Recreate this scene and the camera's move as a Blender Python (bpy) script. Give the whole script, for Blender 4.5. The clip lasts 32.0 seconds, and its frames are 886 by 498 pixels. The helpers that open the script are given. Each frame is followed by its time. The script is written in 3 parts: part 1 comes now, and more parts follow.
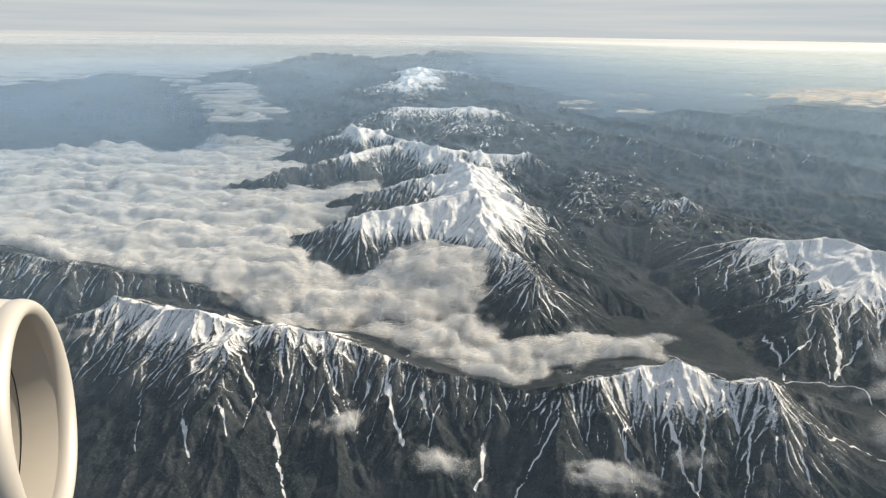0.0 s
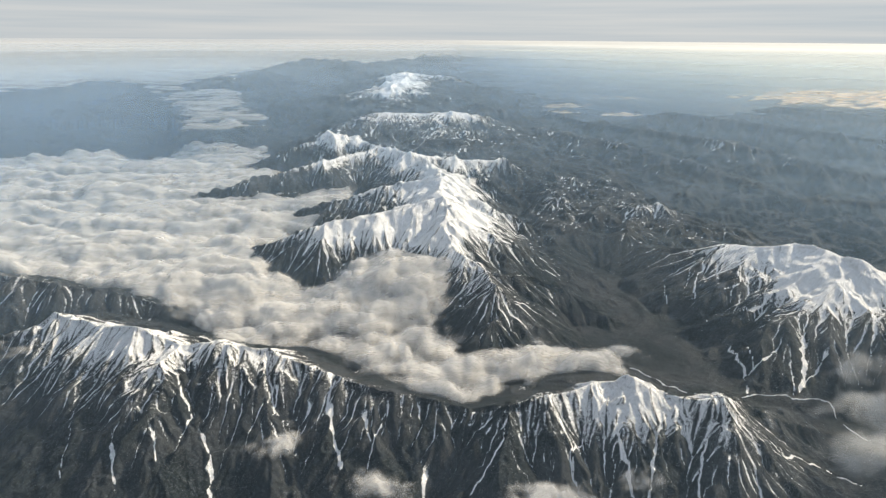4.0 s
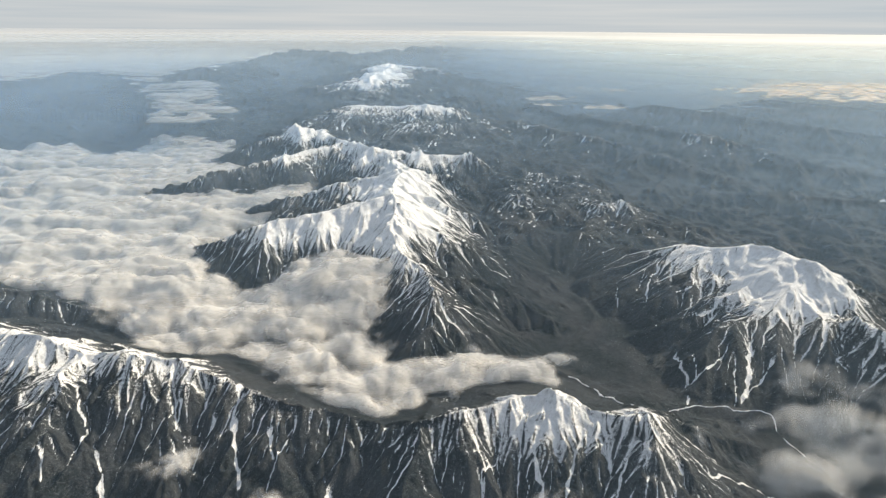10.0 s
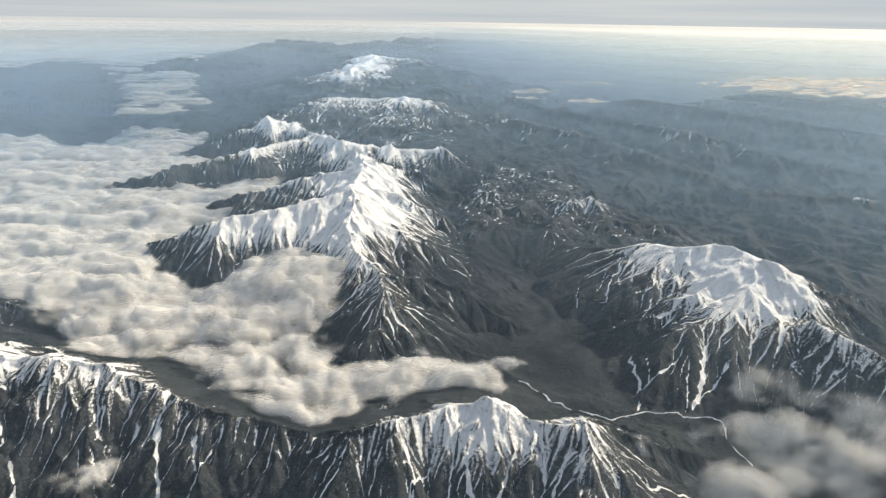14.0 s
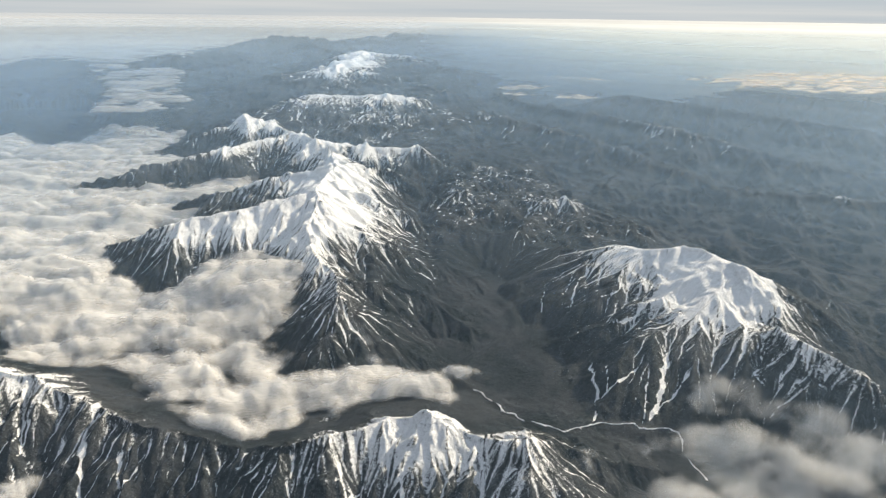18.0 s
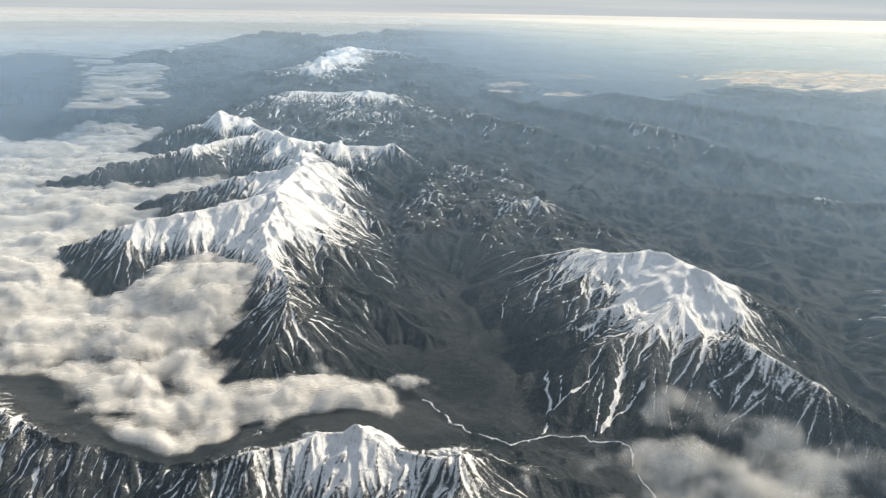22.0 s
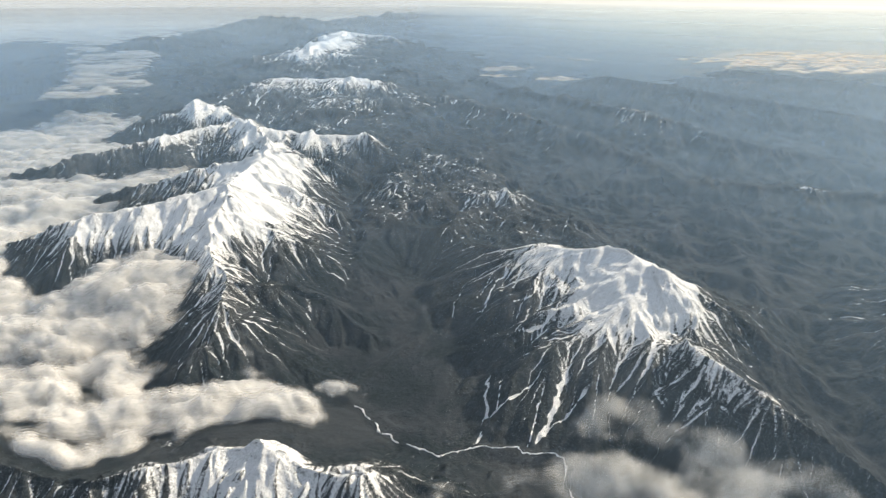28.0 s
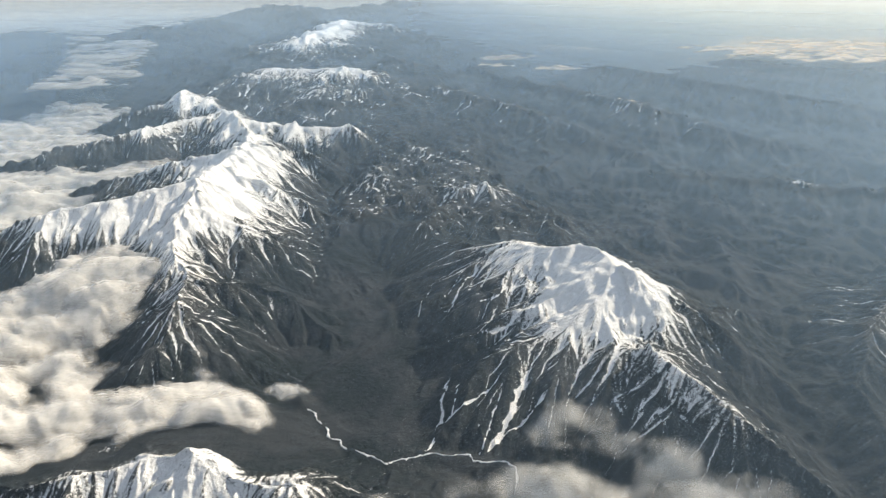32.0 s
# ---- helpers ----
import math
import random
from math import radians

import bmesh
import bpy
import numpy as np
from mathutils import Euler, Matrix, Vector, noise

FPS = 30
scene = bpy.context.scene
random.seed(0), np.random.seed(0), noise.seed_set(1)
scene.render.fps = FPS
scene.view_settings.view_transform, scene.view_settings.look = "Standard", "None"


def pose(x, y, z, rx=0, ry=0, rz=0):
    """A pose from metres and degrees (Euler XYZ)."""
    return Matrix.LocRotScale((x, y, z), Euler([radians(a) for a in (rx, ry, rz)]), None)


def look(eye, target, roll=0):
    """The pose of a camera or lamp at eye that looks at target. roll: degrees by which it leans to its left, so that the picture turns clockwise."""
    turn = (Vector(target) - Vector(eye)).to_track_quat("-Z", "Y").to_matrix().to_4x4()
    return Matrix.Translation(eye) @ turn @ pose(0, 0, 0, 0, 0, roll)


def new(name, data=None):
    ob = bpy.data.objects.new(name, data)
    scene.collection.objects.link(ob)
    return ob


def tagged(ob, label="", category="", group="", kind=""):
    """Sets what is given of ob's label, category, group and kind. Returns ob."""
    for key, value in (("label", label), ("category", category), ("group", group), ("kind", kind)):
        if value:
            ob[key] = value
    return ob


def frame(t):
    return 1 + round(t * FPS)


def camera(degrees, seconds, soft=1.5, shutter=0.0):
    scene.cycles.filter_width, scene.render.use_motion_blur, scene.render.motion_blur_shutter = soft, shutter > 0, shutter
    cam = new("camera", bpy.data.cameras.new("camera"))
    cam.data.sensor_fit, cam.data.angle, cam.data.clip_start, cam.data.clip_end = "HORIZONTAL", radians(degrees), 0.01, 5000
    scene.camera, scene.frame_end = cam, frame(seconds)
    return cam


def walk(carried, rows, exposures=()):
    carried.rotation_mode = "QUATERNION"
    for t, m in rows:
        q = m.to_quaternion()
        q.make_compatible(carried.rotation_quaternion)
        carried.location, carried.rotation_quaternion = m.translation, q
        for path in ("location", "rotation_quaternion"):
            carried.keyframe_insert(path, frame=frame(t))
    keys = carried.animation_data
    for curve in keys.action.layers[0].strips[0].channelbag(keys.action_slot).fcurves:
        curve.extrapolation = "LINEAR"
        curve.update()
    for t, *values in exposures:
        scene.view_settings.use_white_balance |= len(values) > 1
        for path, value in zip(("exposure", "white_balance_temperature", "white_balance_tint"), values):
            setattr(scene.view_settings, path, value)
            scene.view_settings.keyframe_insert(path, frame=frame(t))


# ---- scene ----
cam = camera(75.70, 32.0, 1.25)
# level, straight flight: start, metres per second, then the aim as (seconds, rx, ry, rz)
START, SPEED = Vector((0.0, 0.0, 160.0)), Vector((5.7303, 2.4933, 0.1004))
AIM = [
    (0.0, 69.20, -0.79, 0.30),
    (0.5, 69.19, -0.94, 0.20),
    (1.0, 69.10, -0.94, 0.10),
    (1.5, 69.25, -0.84, 0.01),
    (2.0, 69.39, -0.78, 0.01),
    (2.5, 69.40, -0.68, 0.03),
    (3.0, 69.24, -0.50, -0.09),
    (3.5, 69.37, -0.39, -0.12),
    (5.5, 70.07, -0.36, 0.01),
    (6.0, 69.76, -0.33, 0.03),
    (6.5, 69.50, -0.29, 0.02),
    (7.0, 69.33, -0.28, -0.04),
    (7.5, 69.45, -0.34, -0.01),
    (8.0, 69.22, -0.29, -0.10),
    (8.5, 69.07, -0.40, -0.17),
    (9.0, 69.08, -0.40, 0.04),
    (9.5, 69.04, -0.44, -0.06),
    (10.0, 68.76, -0.42, -0.12),
    (10.5, 68.62, -0.42, -0.11),
    (11.0, 68.68, -0.50, -0.16),
    (11.5, 68.80, -0.57, -0.19),
    (12.0, 68.62, -0.61, -0.25),
    (12.5, 68.67, -0.66, -0.31),
    (13.0, 68.36, -0.91, -0.61),
    (13.5, 68.23, -0.88, -0.62),
    (14.0, 67.98, -0.83, -0.54),
    (14.5, 67.92, -0.87, -0.60),
    (16.5, 67.53, -1.05, -0.72),
    (17.0, 67.44, -0.92, -0.69),
    (17.5, 67.52, -0.78, -0.63),
    (18.0, 67.58, -0.69, -0.52),
    (18.2, 67.75, -0.60, -0.57),
    (18.5, 67.82, -0.77, -0.56),
    (19.0, 67.80, -0.80, -0.54),
    (19.5, 67.86, -0.82, -0.57),
    (20.0, 67.87, -0.75, -0.55),
    (20.5, 67.65, -0.73, -0.57),
    (21.0, 67.48, -0.72, -0.60),
    (21.5, 67.26, -0.80, -0.65),
    (22.0, 67.21, -0.87, -0.52),
    (22.5, 67.16, -0.87, -0.39),
    (23.0, 67.13, -0.86, -0.33),
    (23.5, 66.98, -0.85, -0.25),
    (24.0, 66.88, -0.82, -0.31),
    (24.5, 66.65, -0.80, -0.41),
    (25.0, 66.60, -0.82, -0.44),
    (25.5, 66.93, -0.87, -0.33),
    (27.5, 65.86, -0.40, 0.39),
    (28.0, 65.70, -0.23, 0.54),
    (28.5, 65.60, -0.24, 0.75),
    (29.0, 65.52, -0.32, 0.79),
    (29.5, 64.94, -0.19, 1.21),
    (30.0, 64.72, -0.15, 1.25),
    (30.5, 64.78, -0.06, 1.50),
    (31.0, 64.57, 0.02, 1.53),
    (31.5, 64.47, 0.14, 1.57),
    (32.0, 64.63, 0.03, 1.62),
]
walk(cam, [(t, pose(*(START + SPEED * t), rx, ry, rz)) for t, rx, ry, rz in AIM], [(0.0, 0.92, 6420, 9), (32.0, 0.96, 6340, 9)])

# ---- light ----
SUN_AZ, SUN_EL = 61.0, 31.0  # degrees: to the right of straight ahead, above the horizon
world = bpy.data.worlds.new("world")
scene.world = world
world.use_nodes = True
wn, wl = world.node_tree.nodes, world.node_tree.links
sky = wn.new("ShaderNodeTexSky")
sky.sky_type, sky.sun_disc = "NISHITA", False
sky.sun_elevation, sky.sun_rotation = radians(SUN_EL), radians(SUN_AZ)
sky.altitude, sky.air_density, sky.dust_density = 3000.0, 1.0, 0.8
# thin high cloud veils the sky in long level streaks
way = wn.new("ShaderNodeTexCoord")
flat = wn.new("ShaderNodeMapping")
flat.inputs["Scale"].default_value = (1.3, 1.3, 48.0)
wl.new(way.outputs["Generated"], flat.inputs["Vector"])
streak = wn.new("ShaderNodeTexNoise")
streak.inputs["Scale"].default_value, streak.inputs["Detail"].default_value, streak.inputs["Roughness"].default_value = 1.6, 5.0, 0.5
wl.new(flat.outputs["Vector"], streak.inputs["Vector"])
veil = wn.new("ShaderNodeMapRange")
for key, value in (("From Min", 0.34), ("From Max", 0.66)):
    veil.inputs[key].default_value = value
wl.new(streak.outputs["Fac"], veil.inputs["Value"])
sheet = wn.new("ShaderNodeMix")
sheet.data_type = "RGBA"
sheet.inputs[6].default_value, sheet.inputs[7].default_value = (2.7, 2.9, 3.05, 1), (3.4, 3.4, 3.35, 1)
wl.new(veil.outputs["Result"], sheet.inputs[0])
grey = wn.new("ShaderNodeMix")
grey.data_type = "RGBA"
# the veil is thickest towards the horizon
height = wn.new("ShaderNodeSeparateXYZ")
wl.new(way.outputs["Generated"], height.inputs[0])
thick = wn.new("ShaderNodeMapRange")
for key, value in (("From Min", 0.05), ("From Max", 0.6), ("To Min", 0.985), ("To Max", 0.6)):
    thick.inputs[key].default_value = value
wl.new(height.outputs["Z"], thick.inputs["Value"])
wl.new(thick.outputs["Result"], grey.inputs[0])
wl.new(sheet.outputs[2], grey.inputs[7])
wl.new(sky.outputs["Color"], grey.inputs[6])
wn["Background"].inputs["Strength"].default_value = 0.10
wl.new(grey.outputs[2], wn["Background"].inputs["Color"])
scene.cycles.transparent_max_bounces = 32
sun = new("sun", bpy.data.lights.new("sun", "SUN"))
sun.data.energy, sun.data.angle, sun.data.color = 4.2, radians(1.0), (1.0, 0.86, 0.65)
sun_way = Vector((math.sin(radians(SUN_AZ)) * math.cos(radians(SUN_EL)), math.cos(radians(SUN_AZ)) * math.cos(radians(SUN_EL)), math.sin(radians(SUN_EL))))
sun.matrix_world = look(sun_way * 900, (0, 0, 0))


# ---- noise on arrays ----
TABLE = np.random.RandomState(7).rand(256, 256) * 2 * np.pi
GX, GY = np.cos(TABLE), np.sin(TABLE)


def perlin(x, y):
    xi, yi = np.floor(x).astype(int), np.floor(y).astype(int)
    fx, fy = x - xi, y - yi
    u, v = fx * fx * (3 - 2 * fx), fy * fy * (3 - 2 * fy)
    x0, x1, y0, y1 = xi & 255, (xi + 1) & 255, yi & 255, (yi + 1) & 255
    a = GX[x0, y0] * fx + GY[x0, y0] * fy
    b = GX[x1, y0] * (fx - 1) + GY[x1, y0] * fy
    c = GX[x0, y1] * fx + GY[x0, y1] * (fy - 1)
    d = GX[x1, y1] * (fx - 1) + GY[x1, y1] * (fy - 1)
    return 1.4 * ((a + (b - a) * u) + ((c + (d - c) * u) - (a + (b - a) * u)) * v)


def fbm(x, y, octaves=4, ridged=False):
    total, size, weight = 0.0, 1.0, 0.0
    for o in range(octaves):
        n = perlin(x * 2 ** o + 17.3 * o, y * 2 ** o + 9.1 * o)
        total, weight, size = total + size * ((1 - 2 * np.abs(n)) if ridged else n), weight + size, size * 0.5
    return total / weight


def step(a, b, x):
    q = np.clip((x - a) / (b - a), 0, 1)
    return q * q * (3 - 2 * q)


def blur(a, times=1):
    for _ in range(times):
        p = np.pad(a, 1, mode="edge")
        a = (p[:-2, 1:-1] + p[2:, 1:-1] + p[1:-1, :-2] + p[1:-1, 2:] + 4 * p[1:-1, 1:-1]) / 8
    return a


# ---- materials ----
def node_material(name):
    m = bpy.data.materials.new(name)
    m.use_nodes = True
    m.node_tree.nodes.clear()
    n, l = m.node_tree.nodes, m.node_tree.links
    out = n.new("ShaderNodeOutputMaterial")

    def add(kind, **values):
        node = n.new("ShaderNode" + kind)
        for key, value in values.items():
            key = key.replace("_", " ")
            node.inputs[int(key[1:]) if key[0] == "i" and key[1:].isdigit() else key].default_value = value
        return node
    return m, add, l, out


def noise_node(add, l, coord, scale, detail=4.0, rough=0.55):
    node = add("TexNoise", Scale=scale, Detail=detail, Roughness=rough)
    l.new(coord, node.inputs["Vector"])
    return node.outputs["Fac"]


def maths(add, l, operation, a, b=None, c=None, clamp=False):
    node = add("Math")
    node.operation, node.use_clamp = operation, clamp
    for i, v in enumerate((a, b, c)):
        if v is None:
            continue
        if isinstance(v, (int, float)):
            node.inputs[i].default_value = v
        else:
            l.new(v, node.inputs[i])
    return node.outputs[0]


def span(add, l, value, a, b, low=0.0, high=1.0):
    node = add("MapRange", From_Min=a, From_Max=b, To_Min=low, To_Max=high)
    node.interpolation_type = "SMOOTHSTEP"
    l.new(value, node.inputs["Value"])
    return node.outputs["Result"]


def mixed(add, l, factor, a, b):
    node = add("Mix")
    node.data_type = "RGBA"
    if isinstance(factor, (int, float)):
        node.inputs[0].default_value = factor
    else:
        l.new(factor, node.inputs[0])
    for i, v in ((6, a), (7, b)):
        if isinstance(v, tuple):
            node.inputs[i].default_value = (*v, 1)
        else:
            l.new(v, node.inputs[i])
    return node.outputs[2]


def ground_material():
    m, add, l, out = node_material("snowy_mountain_ground")
    coord = add("NewGeometry").outputs["Position"]
    snow = add("Attribute")
    snow.attribute_name = "snow"
    grain, fine, broad = noise_node(add, l, coord, 0.9, 8, 0.7), noise_node(add, l, coord, 3.5, 4, 0.6), noise_node(add, l, coord, 0.03, 5)
    forest = mixed(add, l, span(add, l, grain, 0.35, 0.7), (0.006, 0.010, 0.012), (0.021, 0.028, 0.031))
    rock = mixed(add, l, span(add, l, fine, 0.35, 0.65), (0.017, 0.022, 0.027), (0.045, 0.048, 0.051))
    bare = mixed(add, l, span(add, l, broad, 0.42, 0.62), forest, rock)
    # snow lies with ragged edges, lets rock and trees through in specks, and dusts the woods below
    speck = noise_node(add, l, coord, 1.7, 6, 0.74)
    cover = maths(add, l, "ADD", snow.outputs["Fac"], maths(add, l, "MULTIPLY", maths(add, l, "SUBTRACT", grain, 0.5), 1.0))
    cover = maths(add, l, "ADD", cover, maths(add, l, "MULTIPLY", maths(add, l, "SUBTRACT", fine, 0.5), 1.1))
    solid = span(add, l, cover, 0.40, 0.66)
    dust = maths(add, l, "MULTIPLY", span(add, l, cover, -0.15, 0.45), span(add, l, speck, 0.46, 0.62))
    dust = maths(add, l, "MULTIPLY", dust, 0.14)
    bald = maths(add, l, "MULTIPLY", span(add, l, speck, 0.54, 0.66), span(add, l, snow.outputs["Fac"], 1.45, 0.75))
    cover = maths(add, l, "MAXIMUM", maths(add, l, "MULTIPLY", solid, maths(add, l, "SUBTRACT", 1.0, maths(add, l, "MULTIPLY", bald, 0.7))), dust)
    white = mixed(add, l, fine, (0.86, 0.87, 0.89), (0.93, 0.925, 0.91))
    color = mixed(add, l, cover, bare, white)
    bsdf = add("BsdfPrincipled", Roughness=0.85)
    bsdf.inputs["Specular IOR Level"].default_value = 0.15
    l.new(color, bsdf.inputs["Base Color"])
    bump = add("Bump", Distance=1.3)
    # the far lowland forest is an even, soft surface
    place = add("SeparateXYZ")
    l.new(coord, place.inputs[0])
    l.new(span(add, l, place.outputs["Y"], 500, 1300, 0.9, 0.12), bump.inputs["Strength"])
    l.new(maths(add, l, "ADD", maths(add, l, "ADD", grain, maths(add, l, "MULTIPLY", fine, 0.35)), maths(add, l, "MULTIPLY", noise_node(add, l, coord, 0.3, 5, 0.6), 1.2)), bump.inputs["Height"])
    l.new(bump.outputs["Normal"], bsdf.inputs["Normal"])
    l.new(bsdf.outputs["BSDF"], out.inputs["Surface"])
    return m


def cloud_material(name, scale, thick=1.0, stretch=(1, 1, 1), color=(0.92, 0.915, 0.90), sheen=0.0, torn=1.4, detail=4.0):
    m, add, l, out = node_material(name)
    place = add("Mapping", Scale=stretch)
    l.new(add("NewGeometry").outputs["Position"], place.inputs["Vector"])
    dens = add("Attribute")
    dens.attribute_name = "cover"
    fine = noise_node(add, l, place.outputs["Vector"], scale, detail, 0.42 + 0.02 * detail)
    d = maths(add, l, "ADD", dens.outputs["Fac"], maths(add, l, "MULTIPLY", maths(add, l, "SUBTRACT", fine, 0.5), torn))
    alpha = maths(add, l, "MULTIPLY", span(add, l, d, 0.12, 1.0), thick)
    diffuse, trans = add("BsdfDiffuse", Color=(*color, 1), Roughness=1.0), add("BsdfTranslucent", Color=(*color, 1))
    bump = add("Bump", Strength=0.4, Distance=0.14 / scale)
    l.new(noise_node(add, l, place.outputs["Vector"], scale * 1.7, 4, 0.5), bump.inputs["Height"])
    l.new(bump.outputs["Normal"], diffuse.inputs["Normal"])
    body = add("MixShader", Fac=0.3)
    l.new(diffuse.outputs[0], body.inputs[1])
    l.new(trans.outputs[0], body.inputs[2])
    if sheen:
        # a share of gloss stands in for droplets scattering light forwards
        gloss, both = add("BsdfGlossy", Color=(*color, 1), Roughness=0.78), add("MixShader", Fac=sheen)
        l.new(body.outputs[0], both.inputs[1])
        l.new(gloss.outputs[0], both.inputs[2])
        body = both
    mix = add("MixShader")
    l.new(alpha, mix.inputs[0])
    l.new(add("BsdfTransparent").outputs[0], mix.inputs[1])
    l.new(body.outputs[0], mix.inputs[2])
    l.new(mix.outputs[0], out.inputs["Surface"])
    return m


def plain_material(name, color, rough=0.5, metal=0.0, grain=0.0):
    m, add, l, out = node_material(name)
    bsdf = add("BsdfPrincipled", Roughness=rough, Metallic=metal)
    coord = add("NewGeometry").outputs["Position"]
    dark = tuple(c * (1 - grain) for c in color)
    l.new(mixed(add, l, noise_node(add, l, coord, 1.5, 5), dark, color), bsdf.inputs["Base Color"])
    l.new(bsdf.outputs["BSDF"], out.inputs["Surface"])
    return m


GROUND = ground_material()


# ---- the land: a fan-shaped grid, fine near and coarse far ----
CX, CY, R0, R1, TH0, TH1, DT = 70.0, -120.0, 238.0, 2700.0, -43.0, 49.0, 0.0015


def fan(dt, dr=None):
    """A grid of places on rays and arcs; the arcs lie closer together up to 680 m."""
    th = np.radians(TH0) + dt * np.arange(int(np.radians(TH1 - TH0) / dt) + 1)
    dr = dr or (dt, dt)
    first = R0 * np.exp(dr[0] * np.arange(int(np.log(680 / R0) / dr[0]) + 1))
    r = np.concatenate([first, first[-1] * np.exp(dr[1] * np.arange(1, int(np.log(R1 / first[-1]) / dr[1]) + 1))])
    return r[:, None] * np.sin(th)[None, :] + CX, r[:, None] * np.cos(th)[None, :] + CY, np.repeat(r[:, None], len(th), 1)


X, Y, R = fan(DT, (0.0016, 0.0030))
RAD, TURN = R[:, 0], np.arctan2(X[0] - CX, Y[0] - CY)
ROWS, COLS = X.shape
WX = X + 5 * fbm(X / 38, Y / 38, 3) + 1.2 * fbm(X / 7, Y / 7, 2)
WY = Y + 5 * fbm(X / 38 + 50, Y / 38, 3) + 1.2 * fbm(X / 7 + 50, Y / 7, 2)

U, V = 0.75 * WX - 0.66 * WY, 0.66 * WX + 0.75 * WY
far = step(420, 900, Y)
LAND = -4 + 7 * fbm(X / 90, Y / 90, 4) - 10 * step(190, 130, Y)
LAND = LAND + far * (1 - 0.75 * step(1250, 1500, Y) * step(100, -200, X)) * (3 + 8 * fbm(U / 260, V / 110, 4, True) * (1 - 0.85 * step(20, 110, (X - 200) * 0.788 + (Y - 1000) * 0.615)))
# rolling forested hills between the two snowy ranges
LAND = LAND + 13 * step(300, 380, Y) * step(60, 130, X) * np.maximum(0, 0.7 * fbm(U / 190 + 3, V / 62, 3, True) + 0.5 * fbm(U / 60 + 9, V / 75, 3, True) + 0.2)
LAND = LAND + 5 * step(380, 470, Y) * step(120, 200, X) * step(1500, 900, Y) * (fbm(WX / 85 + 21, WY / 85, 4, True) - 0.1)
# the valley between the ranges climbs away from the river
climb = np.interp(Y, [230, 300, 360, 430, 480, 560, 700, 900], [0, 3, 8, 19, 24, 20, 14, 0]) * step(50, 110, X) * step(300, 215, X + 0.25 * (Y - 400))
LAND = LAND + 0.55 * climb + 0.35 * climb * fbm(U / 90 + 13, V / 48, 4, True)
GROUP = np.zeros(X.shape, int)
MOUNTAINS = []


def ridge(points, slope=0.55, group=None, rough=0.8, concave=90.0):
    """Raises the land to a crest line, with flanks that fall away from it and flatten downwards."""
    global LAND
    reach = max(p[2] for p in points) / slope * 1.6 + 25
    xs, ys = [p[0] for p in points], [p[1] for p in points]
    box = (X > min(xs) - reach) & (X < max(xs) + reach) & (Y > min(ys) - reach) & (Y < max(ys) + reach)
    if not box.any():
        return
    wx, wy, old = WX[box], WY[box], LAND[box]
    best = np.full(wx.shape, -99.0)
    run, size = 0.0, min(3.0, max(1.0, math.hypot(xs[0], ys[0]) / 330))
    buttress = 2.6 * size * fbm(X[box] / (24 * size) + 3, Y[box] / (24 * size), 3, True)
    for (ax, ay, az), (bx, by, bz) in zip(points, points[1:]):
        dx, dy = bx - ax, by - ay
        length = math.hypot(dx, dy)
        s = np.clip(((wx - ax) * dx + (wy - ay) * dy) / (length * length), 0, 1)
        d = np.hypot(wx - ax - s * dx, wy - ay - s * dy)
        along = (run + s * length) / (15.0 * size)
        crest = az + (bz - az) * s + rough * (perlin(along, along * 0 + points[0][0]) + 0.5 * perlin(along * 2.7, along * 0 + 5))
        fall = np.where(d < concave, d - d * d / (3.2 * concave), concave * 0.6875 + (d - concave) * 0.375)
        best = np.maximum(best, crest - slope * fall + buttress * np.minimum(d / (14 * size), 1))
        run += length
    blend = 1.3
    hi, lo = np.maximum(best, old), np.minimum(best, old)
    LAND[box] = hi + blend * np.log1p(np.exp(-(hi - lo) / blend)) - blend * 0.0
    if group is not None:
        g = GROUP[box]
        g[best > old] = group
        GROUP[box] = g


def mountain(name, label, lines, group="", rough=0.8, steep=1.0):
    for k, (points, slope) in enumerate(lines):
        slope = slope * (steep if k else 1 + 0.5 * (steep - 1))
        MOUNTAINS.append((name, label, 0 if group else k, group))
        ridge(points, slope, len(MOUNTAINS), rough)


